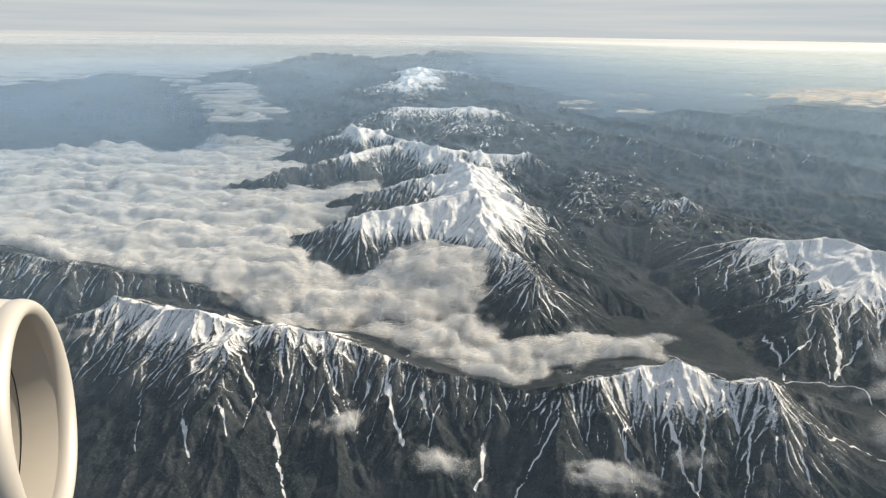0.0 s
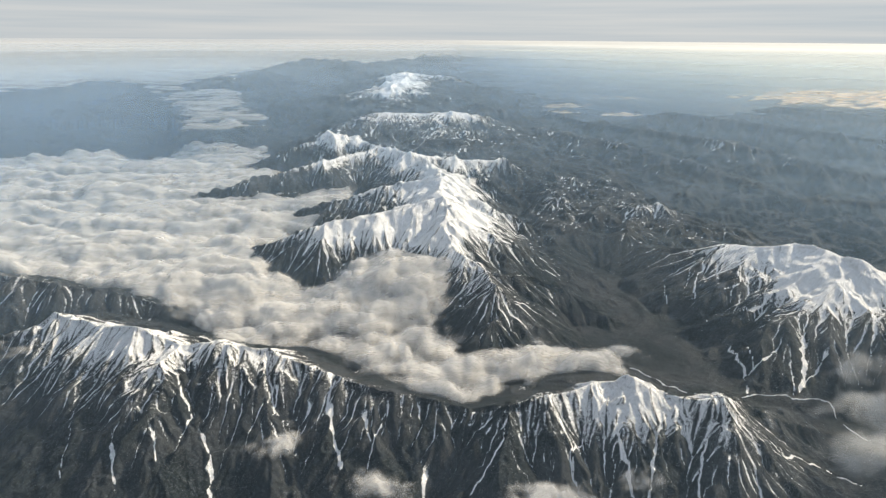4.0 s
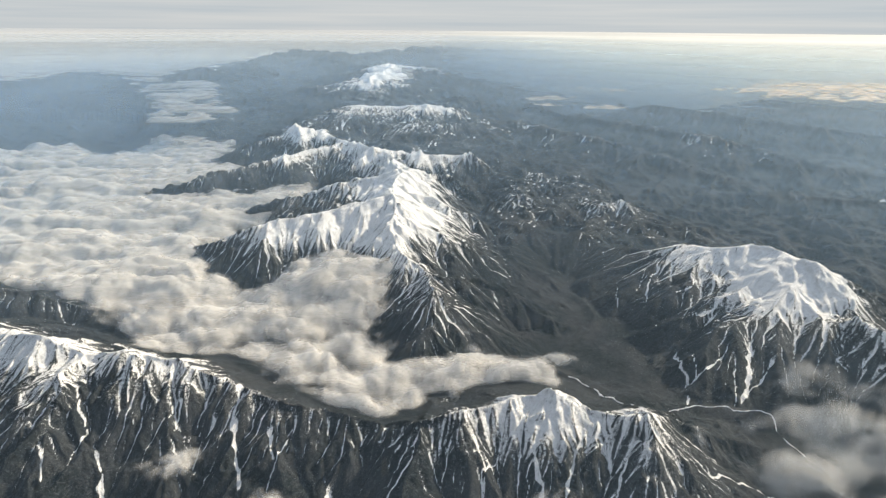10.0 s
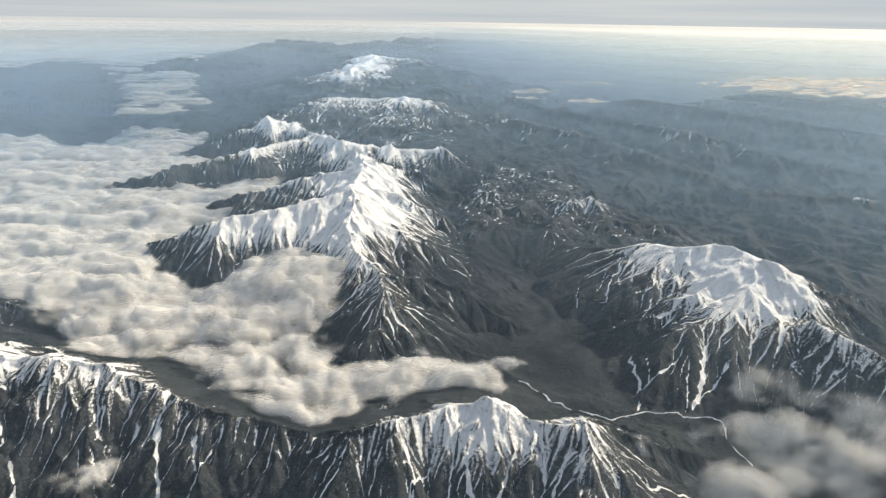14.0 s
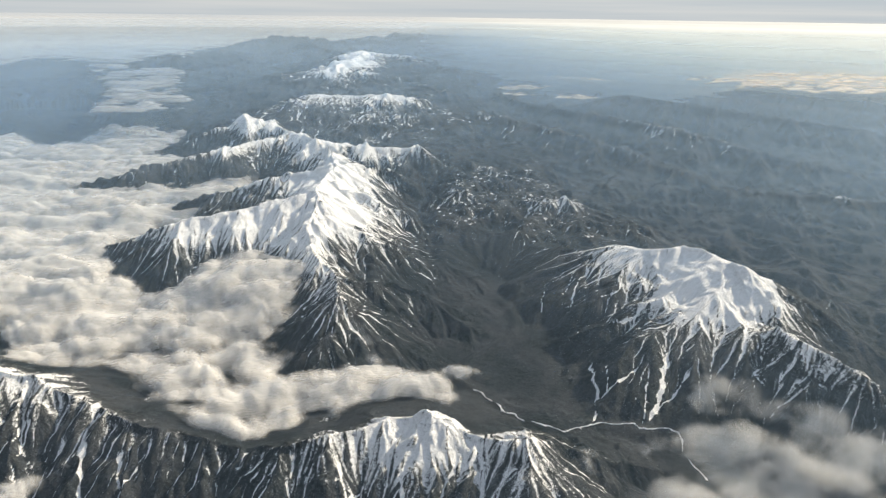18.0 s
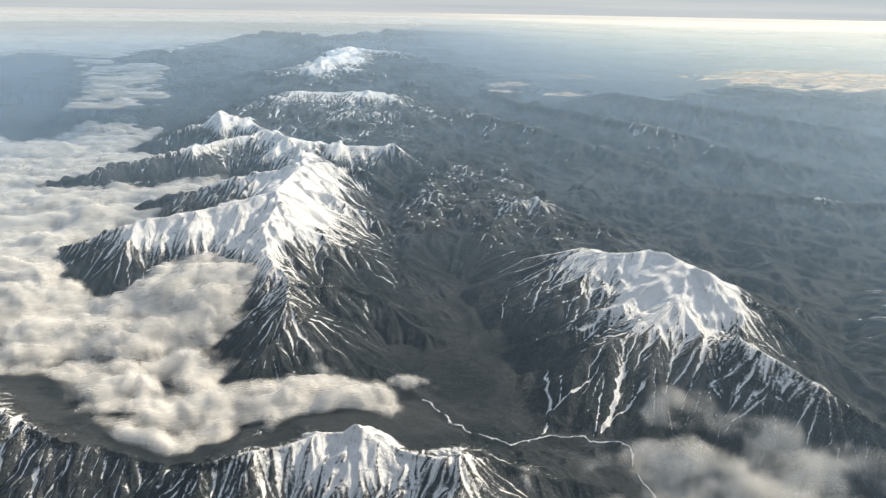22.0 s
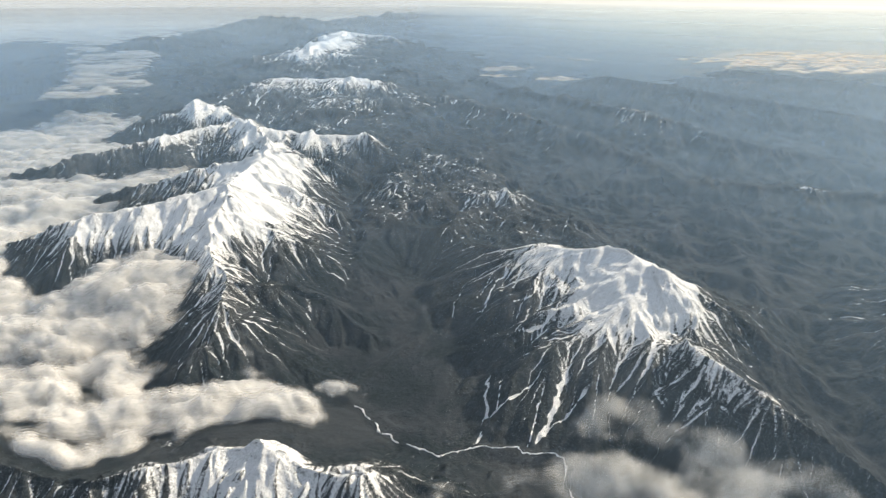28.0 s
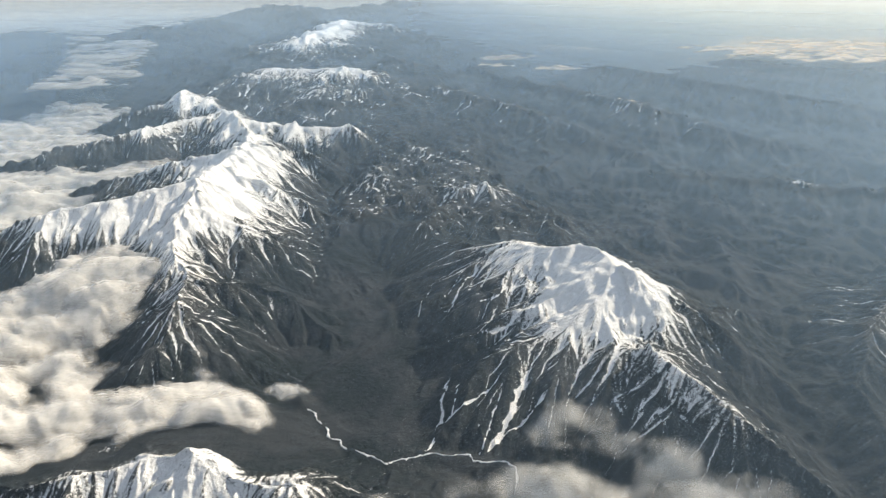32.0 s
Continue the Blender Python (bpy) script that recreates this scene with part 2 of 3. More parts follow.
mountain("far_mountain", "hazy blue mountain on the horizon rising out of cloud", [
    ([(-700, 1420, 30), (-589, 1450, 45), (-464, 1352, 72), (-430, 1400, 56), (-380, 1440, 42)], 0.4),
    ([(-620, 1700, 40), (-511, 1750, 58), (-484, 1676, 64), (-400, 1560, 50), (-330, 1420, 36)], 0.4),
    ([(-580, 2000, 52), (-490, 2000, 76), (-445, 2140, 83), (-411, 2050, 86), (-340, 2030, 82), (-272, 2000, 79), (-150, 1950, 70), (-12, 1900, 70)], 0.5),
    ([(-230, 2160, 74), (-140, 2120, 84), (4, 2096, 98), (120, 2110, 97), (240, 2150, 92), (420, 2200, 86), (600, 2300, 80)], 0.5),
    ([(-464, 1352, 72), (-440, 1250, 56), (-385, 1150, 38), (-330, 1030, 20)], 0.5),
    ([(-484, 1676, 64), (-400, 1480, 62), (-330, 1300, 52), (-290, 1150, 40), (-270, 980, 20)], 0.45),
    ([(-400, 1480, 62), (-300, 1420, 54), (-230, 1330, 44), (-215, 1150, 36), (-230, 960, 22)], 0.45),
    ([(-340, 2030, 82), (-300, 1800, 74), (-200, 1650, 70), (-130, 1500, 66)], 0.45),
    ([(4, 2096, 98), (40, 1900, 80), (110, 1700, 62), (150, 1520, 48)], 0.4),
    ([(240, 2150, 92), (290, 1950, 72), (340, 1760, 52), (350, 1600, 36)], 0.4)], "far mountains", 9.0)
mountain("far_snowy_mountain", "distant broad mountain with bright snow on its summit ridges", [
    ([(-190, 1020, 40), (-129, 1045, 62), (-69, 1063, 77), (-49, 1205, 82), (-62, 1338, 86), (0, 1345, 77), (43, 1322, 77), (100, 1270, 58)], 0.46),
    ([(-49, 1205, 82), (10, 1150, 68), (50, 1100, 48)], 0.46), ([(43, 1322, 77), (60, 1250, 64), (95, 1180, 46)], 0.46), ([(-69, 1063, 77), (-60, 1010, 60), (-40, 960, 42)], 0.38),
    ([(-62, 1338, 86), (-140, 1290, 66), (-220, 1240, 45)], 0.42)])
mountain("distant_snowy_mountain", "distant mountain with two snow-capped summits above dark forest", [
    ([(-95, 850, 50), (-60, 834, 59), (-30, 832, 57), (8, 822, 60), (37, 817, 63), (62, 835, 56), (100, 850, 40)], 0.42),
    ([(37, 817, 63), (25, 780, 48), (10, 745, 34)], 0.5),
    ([(40, 965, 48), (82, 955, 59), (115, 940, 50), (144, 924, 42), (190, 900, 28)], 0.45)])
# the wooded ranges send out spurs to both sides
side_rng = random.Random(5)
SIDE_RIDGES = []
for chain in ([(150, 800, 34), (230, 712, 31), (300, 640, 24), (350, 570, 16)], [(200, 1000, 30), (250, 870, 31), (320, 778, 33), (385, 690, 31), (464, 622, 20), (540, 580, 12)],
              [(400, 980, 34), (480, 860, 34), (580, 760, 30), (690, 680, 22)], [(330, 540, 14), (430, 500, 18), (540, 455, 18), (640, 430, 14)], [(110, 620, 24), (165, 545, 21), (205, 480, 20), (230, 430, 13)],
              [(620, 1050, 36), (740, 930, 34), (880, 840, 28)]):
    chain = [(x, y, 1.3 * z) for x, y, z in chain]
    SIDE_RIDGES.append((chain, 0.45))
    for (ax, ay, az), (bx, by, bz) in zip(chain, chain[1:]):
        way_x, way_y, side = (bx - ax) / math.dist((ax, ay), (bx, by)), (by - ay) / math.dist((ax, ay), (bx, by)), 1
        for f in (0.1, 0.42, 0.74):
            side, reach = -side, side_rng.uniform(35, 80)
            sx, sy, sz = ax + (bx - ax) * f, ay + (by - ay) * f, az + (bz - az) * f
            mx, my = sx - side * way_y * reach * 0.5 + way_x * reach * 0.15, sy + side * way_x * reach * 0.5 + way_y * reach * 0.15
            ex, ey = sx - side * way_y * reach + way_x * reach * side_rng.uniform(0.2, 0.6), sy + side * way_x * reach + way_y * reach * side_rng.uniform(0.2, 0.6)
            SIDE_RIDGES.append(([(sx, sy, sz), (mx, my, sz * 0.72), (ex, ey, sz * 0.35)], 0.5))
mountain("wooded_ridge", "dark wooded mountain ridge with thin streaks of snow", [
    ([(200, 1000, 28), (250, 870, 29), (320, 778, 31), (365, 740, 30), (385, 690, 30), (426, 642, 24), (464, 622, 17), (520, 590, 8)], 0.4),
    ([(320, 778, 31), (290, 710, 22), (270, 650, 12)], 0.4), ([(385, 680, 30), (350, 620, 20), (325, 570, 10)], 0.4),
    ([(90, 590, 30), (144, 525, 23), (187, 476, 25), (210, 440, 14)], 0.4),
    ([(300, 610, 20), (260, 550, 18), (233, 504, 17), (222, 470, 8)], 0.4),
    ([(170, 640, 24), (215, 580, 20), (240, 560, 12)], 0.4),
    ([(420, 480, 10), (360, 470, 12), (308, 464, 11), (270, 445, 6)], 0.35),
    ([(470, 350, 26), (410, 328, 26), (370, 305, 21), (345, 270, 14), (345, 220, 6)], 0.5)] + SIDE_RIDGES, "wooded ridges", steep=1.2)
mountain("snowy_mountain_range", "high snow-covered mountain range with sharp crest and dark spurs", [
    ([(46, 262, 6), (51, 282, 19), (55, 303, 29), (48, 326, 29), (31, 350, 34), (26, 380, 44), (24, 408, 52), (20, 450, 49), (24, 489, 51), (12, 535, 46), (-11, 579, 51), (-45, 630, 47), (-77, 672, 50), (-103, 670, 56), (-114, 696, 53), (-140, 750, 36), (-165, 800, 22)], 0.62),
    ([(48, 326, 29), (78, 332, 23), (102, 328, 14), (122, 316, 5)], 0.6),
    ([(24, 408, 52), (-12, 398, 45), (-57, 386, 39), (-88, 382, 28), (-101, 386, 22), (-130, 394, 10)], 0.6),
    ([(24, 480, 50), (-22, 478, 41), (-72, 470, 29), (-108, 468, 16)], 0.55),
    ([(-45, 630, 46), (-95, 575, 42), (-158, 535, 31), (-205, 522, 20)], 0.55),
    ([(-103, 670, 54), (-150, 655, 38), (-185, 650, 24)], 0.55), ([(-114, 696, 53), (-165, 725, 32), (-195, 735, 22)], 0.5),
    ([(-11, 579, 51), (22, 580, 45), (51, 579, 43), (82, 585, 43), (120, 572, 24), (150, 560, 14)], 0.6),
    ([(22, 450, 49), (56, 436, 38), (92, 430, 24), (120, 424, 14)], 0.58), ([(24, 505, 50), (62, 512, 36), (98, 505, 22)], 0.58),
    ([(26, 385, 45), (58, 378, 34), (92, 380, 19)], 0.6)], steep=1.35)
mountain("snowy_massif", "broad mountain with smooth bright snow dome and streaked flanks", [
    ([(140, 402, 12), (170, 390, 24), (197, 365, 34), (218, 357, 38), (244, 346, 39.5), (251, 340, 41.5), (257, 325, 40), (264, 314, 42), (288, 304, 29), (313, 318, 20), (350, 325, 12)], 0.6),
    ([(257, 325, 40), (249, 300, 34), (246, 273, 30), (260, 272, 30), (267, 258, 29), (284, 236, 25), (305, 212, 14)], 0.6),
    ([(249, 303, 34), (228, 288, 31), (209, 273, 28), (197, 256, 13)], 0.6),
    ([(251, 322, 38), (226, 312, 28), (192, 301, 15), (166, 304, 3)], 0.55),
    ([(218, 357, 37), (205, 330, 22), (180, 320, 8)], 0.55), ([(288, 304, 29), (312, 285, 17), (330, 262, 5)], 0.55)], steep=1.45)
mountain("streaked_ridge", "jagged rocky ridge streaked with snow in its gullies", [
    ([(-330, 350, 27), (-262, 330, 26), (-220, 317, 26), (-178, 314, 21), (-140, 312, 13), (-110, 300, 8)], 0.6),
    ([(-215, 245, 14), (-190, 252, 22), (-166, 262, 30.5), (-140, 252, 31), (-117, 243, 34.5), (-95, 236, 29), (-72, 232, 32), (-54, 233, 29), (-28, 223, 24.5), (-6, 216, 22.4), (18, 210, 20), (36, 206, 17.5), (51, 201, 23), (70, 208, 25), (86, 213, 26.5), (99, 211, 29.5), (117, 204, 24.5), (134, 200, 26), (146, 198, 16), (158, 195, 6)], 0.62),
    ([(99, 211, 29), (108, 230, 25), (113, 246, 12), (118, 258, 4)], 0.66),
    ([(54, 205, 22), (56, 230, 13), (78, 236, 13), (100, 246, 9)], 0.6),
    ([(-54, 233, 28), (-38, 252, 15), (-20, 246, 12), (2, 232, 13)], 0.6),
    ([(-117, 243, 34), (-95, 262, 20), (-84, 272, 10)], 0.6), ([(-166, 262, 30), (-150, 280, 18), (-120, 282, 13)], 0.6),
    ([(-95, 236, 29), (-99, 224, 29), (-92, 204, 20), (-88, 178, 6), (-84, 150, -8)], 0.55),
    ([(-54, 233, 28), (-48, 205, 14), (-40, 172, 0), (-36, 148, -9)], 0.52), ([(-6, 216, 22), (-2, 190, 9), (6, 160, -5)], 0.5),
    ([(51, 201, 23), (46, 182, 11), (40, 160, -2), (36, 140, -10)], 0.5), ([(86, 212, 26), (84, 190, 13), (80, 168, 1), (80, 145, -9)], 0.5),
    ([(117, 204, 24), (114, 186, 12), (114, 164, 0)], 0.5), ([(134, 200, 26), (138, 184, 12), (146, 166, 0)], 0.5),
    ([(-166, 262, 30), (-160, 235, 16), (-150, 205, 2), (-140, 180, -6)], 0.5), ([(-200, 250, 20), (-210, 225, 10), (-215, 195, -2)], 0.5)], steep=1.25)
LAND = LAND + (0.5 * step(650, 420, R) * fbm(X / 11, Y / 11, 4, True) + (1.6 * fbm(X / 38, Y / 38, 3, True) + 1.6 * fbm(X / 17, Y / 17, 3, True)) * step(420, 650, R)) * step(2, 14, LAND)


def trail(points, x=X, y=Y):
    """The distance to a line through the points, and how far along it (0 to 1)."""
    best, along, total = np.full(x.shape, 1e9), np.zeros(x.shape), sum(math.dist(p[:2], q[:2]) for p, q in zip(points, points[1:]))
    run = 0.0
    for (ax, ay), (bx, by) in zip([p[:2] for p in points], [p[:2] for p in points[1:]]):
        dx, dy = bx - ax, by - ay
        length = math.hypot(dx, dy)
        s = np.clip(((x - ax) * dx + (y - ay) * dy) / (length * length), 0, 1)
        d = np.hypot(x - ax - s * dx, y - ay - s * dy)
        closer = d < best
        best, along = np.where(closer, d, best), np.where(closer, (run + s * length) / total, along)
        run += length
    return best, along


# the river has cut a valley with even sides
STREAM = [(132, 385), (144, 375), (138, 355), (147, 343), (149, 327), (145, 314), (120, 289), (113, 277), (121, 266), (135, 250), (141, 244), (148, 241), (161, 236), (170, 242), (182, 241), (192, 240), (206, 236)]
near = (X > 60) & (X < 260) & (Y > 215) & (Y < 440)
bed, along = trail(STREAM, WX[near] * 0.5 + X[near] * 0.5, WY[near] * 0.5 + Y[near] * 0.5)
sides = np.interp(along, [0, 0.45, 1], [6, 0, 0.5]) + 0.42 * np.maximum(bed - 1.5, 0)
LAND[near] = -2.0 * np.log(np.exp(-LAND[near] / 2.0) + np.exp(-sides / 2.0))

# ---- running water has cut branching gullies into the flanks ----
def slopes(land):
    """The land's slope towards x and y."""
    gr, gt = np.gradient(land, RAD, axis=0), np.gradient(land, axis=1) / (R * DT)
    s, c = np.sin(TURN)[None, :], np.cos(TURN)[None, :]
    return gr * s + gt * c, gr * c - gt * s


JITTER = np.random.RandomState(11).rand(2, 256, 256) * 0.5


def gullies(gx, gy, size, lines, shift):
    """Furrows that run down the slope, size / lines apart: their height (-1 to 1) and its slope."""
    n = np.hypot(gx, gy) + 1e-5
    dx, dy = -gy / n, gx / n
    px, py = X / size + shift, Y / size + 1.7 * shift
    ix, iy = np.floor(px).astype(np.int32), np.floor(py).astype(np.int32)
    fx, fy = (px - ix).astype(np.float32), (py - iy).astype(np.float32)
    dx, dy = dx.astype(np.float32), dy.astype(np.float32)
    up, side, total = np.zeros_like(fx), np.zeros_like(fx), np.full_like(fx, 1e-6)
    for i in (-1, 0, 1):
        for j in (-1, 0, 1):
            cx, cy = (ix - i) & 255, (iy - j) & 255
            qx, qy = fx + i - 0.25 - JITTER[0][cx, cy].astype(np.float32), fy + j - 0.25 - JITTER[1][cx, cy].astype(np.float32)
            w = np.exp(-2.6 * (qx * qx + qy * qy))
            wave = 6.2832 * lines * (qx * dx + qy * dy)
            up, side, total = up + w * np.cos(wave), side - w * np.sin(wave), total + w
    up, side = up / total, side / total * (6.2832 * lines / size)
    return up, side * dx, side * dy


base = blur(LAND, 3)
# the snow dome is rounded and only faintly furrowed
DOME = 1 - 0.7 * np.exp(-((X - 243) / 22) ** 2 - ((Y - 322) / 17) ** 2)
GULLY, CREASE = np.zeros(LAND.shape), np.zeros(LAND.shape)
gx, gy = slopes(blur(base, 8))
# cell, furrows in it, depth for their spacing, weight for the snow
for k, (size, lines, cut, hold) in enumerate(((150.0, 1.4, 0.12, 0.1), (58.0, 1.2, 0.14, 0.2), (30.0, 1.3, 0.10, 0.32), (22.0, 2.0, 0.075, 0.34), (14.0, 2.3, 0.07, 0.42), (9.0, 2.5, 0.065, 0.5), (5.5, 2.7, 0.06, 0.5))):
    gap = size / lines
    seen = step(1.8, 3.2, gap / (R * DT)) * (step(800, 1100, R) if k == 0 else step(480, 700, R) if k == 1 else 1.0)
    up, sx, sy = gullies(gx, gy, size, lines, 3.1 * k)
    # sharp ribs between rounded gullies
    up = np.where(up > 0, up, up * 0.7)
    deep = cut * gap * step(0.05, 0.55, np.hypot(gx, gy)) * step(-14, 4, LAND) * seen
    LAND = LAND + deep * (up - 0.15) * DOME
    gx, gy = gx + 0.5 * deep * sx, gy + 0.5 * deep * sy
    GULLY = GULLY - hold * up * seen
    if k > 3:
        CREASE = CREASE - hold * up * seen


def erode(land, runs, steps, seed, source):
    """How much snow slides over each cell, from the source cells down the steepest way."""
    rng = np.random.RandomState(seed)
    rows, cols = land.shape
    at = rng.choice(np.nonzero(source.ravel())[0], runs)
    iy, ix, life = at // cols + rng.rand(runs), at % cols + rng.rand(runs), steps * (0.25 + 0.75 * rng.rand(runs) ** 1.5)
    iy, ix = np.clip(iy, 1, rows - 2), np.clip(ix, 1, cols - 2)
    gy, gx = np.gradient(land)
    flow = np.zeros(land.size)
    vy = vx = np.zeros(runs)
    for turn in range(steps):
        cell = iy.astype(int) * cols + ix.astype(int)
        flow += np.bincount(cell[life > turn], minlength=land.size)
        ay, ax = gy.ravel()[cell], gx.ravel()[cell]
        vy, vx = 0.45 * vy - ay, 0.45 * vx - ax
        n = np.hypot(vy, vx) + 1e-4
        iy, ix = np.clip(iy + 0.9 * vy / n, 1, rows - 2), np.clip(ix + 0.9 * vx / n, 1, cols - 2)
        vy, vx = vy / n * np.minimum(n, 1), vx / n * np.minimum(n, 1)
    sy, sx = slopes(land)
    return blur(flow.reshape(land.shape), 1) * step(0.02, 0.12, np.hypot(sy, sx))


# wooded slopes behind the nearest ridge are smooth
soft_land = blur(base, 30)
sy = np.gradient(soft_land, RAD, axis=0)
SMOOTH = blur(step(-0.05, -0.30, sy) * step(285, 255, Y) * step(138, 118, X) * step(24, 18, soft_land), 8)
LAND = LAND + (soft_land + 0.7 * fbm(X / 15, Y / 15, 5) - LAND) * 0.9 * SMOOTH
foot = blur(step(17, 9, soft_land) * step(275, 250, Y) * step(214, 226, Y) * step(-150, -110, X) * step(130, 100, X), 12)
LAND = LAND + (soft_land + 0.5 * fbm(X / 12, Y / 12, 5) - LAND) * 0.9 * foot

near = (X > 90) & (X < 230) & (Y > 215) & (Y < 400)
bed, along = trail(STREAM, X[near], Y[near])
LAND[near] += (np.interp(along, [0, 0.45, 1], [6, 0, 0.5]) - LAND[near]) * np.exp(-(bed / 3.5) ** 2)

# snow fills the crests, and the gullies far below them
patch = fbm(X / 55, Y / 55, 5)
line = np.interp(Y, [200, 330, 480, 620, 830, 1200, 1600, 1700], [23, 28, 33, 39, 54, 71, 84, 105]) + 7 * patch
line = line + 6 * np.exp(-((X - 312) / 32) ** 2 - ((Y - 295) / 36) ** 2) - 6 * np.exp(-((X - 208) / 26) ** 2 - ((Y - 358) / 16) ** 2) - 6 * np.exp(-((X + 125) / 62) ** 2 - ((Y - 245) / 30) ** 2) - 13 * np.exp(-((X - 243) / 36) ** 2 - ((Y - 310) / 38) ** 2) - 11 * np.exp(-((X - 104) / 40) ** 2 - ((Y - 203) / 24) ** 2)  - 5 * np.exp(-((X - 10) / 60) ** 2 - ((Y - 410) / 60) ** 2)
sx, sy = slopes(LAND)
steep = np.hypot(sx, sy)
above = LAND - line
away = SMOOTH
scatter = fbm(X / 34 + 7, Y / 34, 4)
hollow = np.clip(GULLY, -1, 1)
spots = step(0.02, 0.34, fbm(X / 27 + 31, Y / 27, 5))
# avalanches run down from the snow line and gather in branching gullies
flow = erode(blur(LAND, 1), 220000, 110, 77, (above > -9) & (above < 3) & (away < 0.3) & (Y < 1450))
gathered = step(1.1, 2.4, flow / (blur(flow, 12) + 1.2)) * step(0.6, 3.0, flow)
below = step(3, -4, above)
SNOW = 0.44 + np.clip(above / np.where(above > 0, 20, 26), -1.0, 0.55) + (0.34 - 0.10 * below) * hollow * (0.4 + 0.6 * DOME) * (1 + 0.9 * patch) + 0.22 * np.clip(CREASE, -1, 1) + below * 0.6 * gathered * (0.8 + 0.8 * scatter) + 0.2 * scatter
SNOW = SNOW + spots * step(-44, -14, above) * step(0, -8, above) * step(980, 800, Y) * (0.15 + 0.5 * hollow + 0.06 * step(360, 450, Y))
SNOW = SNOW - 0.3 * step(520, 800, Y) * step(-10, -24, above) * (1 - spots)
SNOW = np.clip(SNOW - 0.15 * step(1.1, 1.8, steep) - 0.9 * away, -0.5, 1.2) - 0.06 * step(275, 240, Y) * step(170, 150, X)


def couloir(points, width, strength=1.0):
    """Snow in one gully that reaches far down, wide above and narrow below."""
    xs, ys = [p[0] for p in points], [p[1] for p in points]
    box = (X > min(xs) - 12) & (X < max(xs) + 12) & (Y > min(ys) - 12) & (Y < max(ys) + 12)
    x, y = X[box] + 2.2 * fbm(X[box] / 7, Y[box] / 7, 3), Y[box] + 2.2 * fbm(X[box] / 7 + 9, Y[box] / 7, 3)
    d, a = trail(points, x, y)
    w = width * (0.68 - 0.42 * a) * np.clip(0.85 + 1.5 * fbm(x / 5 + 3, y / 5, 2), 0.3, 1.5)
    SNOW[box] = np.maximum(SNOW[box], strength * (0.35 + 0.65 * step(0, 0.25, a)) * (step(1.7, 0.3, d / w) + 0.25 * fbm(x / 2.5, y / 2.5, 2)))
    LAND[box] -= 0.5 * np.exp(-(d / (w + 0.6)) ** 2)


couloir([(197.0, 362.0), (193.9, 353.2), (183.3, 340.8), (179.4, 327.0)], 0.9)
couloir([(179.4, 327.0), (174.1, 334.0)], 0.6)
couloir([(202.3, 354.9), (196.0, 335.7)], 0.9)
couloir([(214.4, 352.0), (204.3, 326.9), (195.7, 325.6)], 0.7)
couloir([(229, 327), (211, 308), (204, 303), (192, 301)], 1.6)
couloir([(225.0, 346.0), (218.1, 334.3), (211.9, 330.4)], 1.2)
couloir([(180.1, 286.5), (177.8, 266.8), (177.1, 257.9), (172.3, 243.5)], 1.0)
couloir([(203.7, 275.8), (193.9, 265.5), (184.6, 260.9), (177.9, 258.5)], 1.1)
couloir([(185.1, 275.0), (181.4, 260.2), (177.9, 258.5)], 0.6)
couloir([(213, 275), (208, 262), (202, 251), (196, 243)], 3.0)
couloir([(221.4, 264.3), (207.5, 251.9), (201.0, 248.6)], 1.0)
couloir([(202.5, 268.3), (198.0, 255.0), (194.7, 247.4), (192.6, 241.8)], 0.6)
couloir([(257, 290), (242, 263)], 2.0)
couloir([(190.1, 360.4), (176.1, 336.2)], 0.4)
couloir([(170.1, 355.2), (163.4, 331.2)], 0.5)
couloir([(204.3, 323.1), (189.7, 300.9)], 0.6)
couloir([(179.5, 310.8), (179.3, 308.4)], 0.8)
couloir([(254, 298), (237, 283)], 2.0)
couloir([(-27, 231), (-22, 205), (-14, 185)], 1.8)
couloir([(-8.5, 205.9), (-4.5, 194.5)], 0.9)
couloir([(1.1, 206.9), (-3.4, 195.6), (-4.2, 184.1)], 0.7)
couloir([(-47.7, 219.9), (-44.5, 205.4)], 0.6)
couloir([(-74.3, 203.4), (-65.4, 185.9), (-58.1, 164.9)], 1.3)
couloir([(-108.0, 196.9), (-97.1, 176.1)], 1.0)
couloir([(-92.6, 199.1), (-85.2, 185.2)], 0.9)
couloir([(-71.1, 227.4), (-65.8, 213.8), (-61.2, 207.4)], 1.0)
couloir([(-54.2, 225.3), (-47.6, 208.2)], 0.8)
couloir([(68.7, 203.0), (73.9, 188.8), (73.1, 176.7)], 0.8)
couloir([(91.7, 201.7), (93.2, 181.7), (95.3, 163.1)], 1.2)
couloir([(111.7, 200.9), (102.8, 182.1), (95.6, 164.0)], 1.0)
couloir([(127.4, 193.5), (119.7, 179.4), (112.8, 164.1)], 0.8)
couloir([(81.6, 197.2), (72.4, 187.0), (73.9, 166.2)], 0.6)
couloir([(119.3, 200.7), (119.5, 187.4)], 0.8)
couloir([(47.7, 198.4), (47.7, 189.9), (35.2, 176.5), (27.9, 166.8)], 0.7)
couloir([(18.6, 188.0), (14.6, 171.5)], 1.5)
couloir([(-129.1, 206.6), (-120.9, 181.6)], 0.6)
couloir([(-92.4, 224.4), (-79.1, 204.4), (-80.9, 191.8)], 0.7)
couloir([(155, 195), (157, 190), (171, 193), (180, 192), (188, 186)], 1.0)


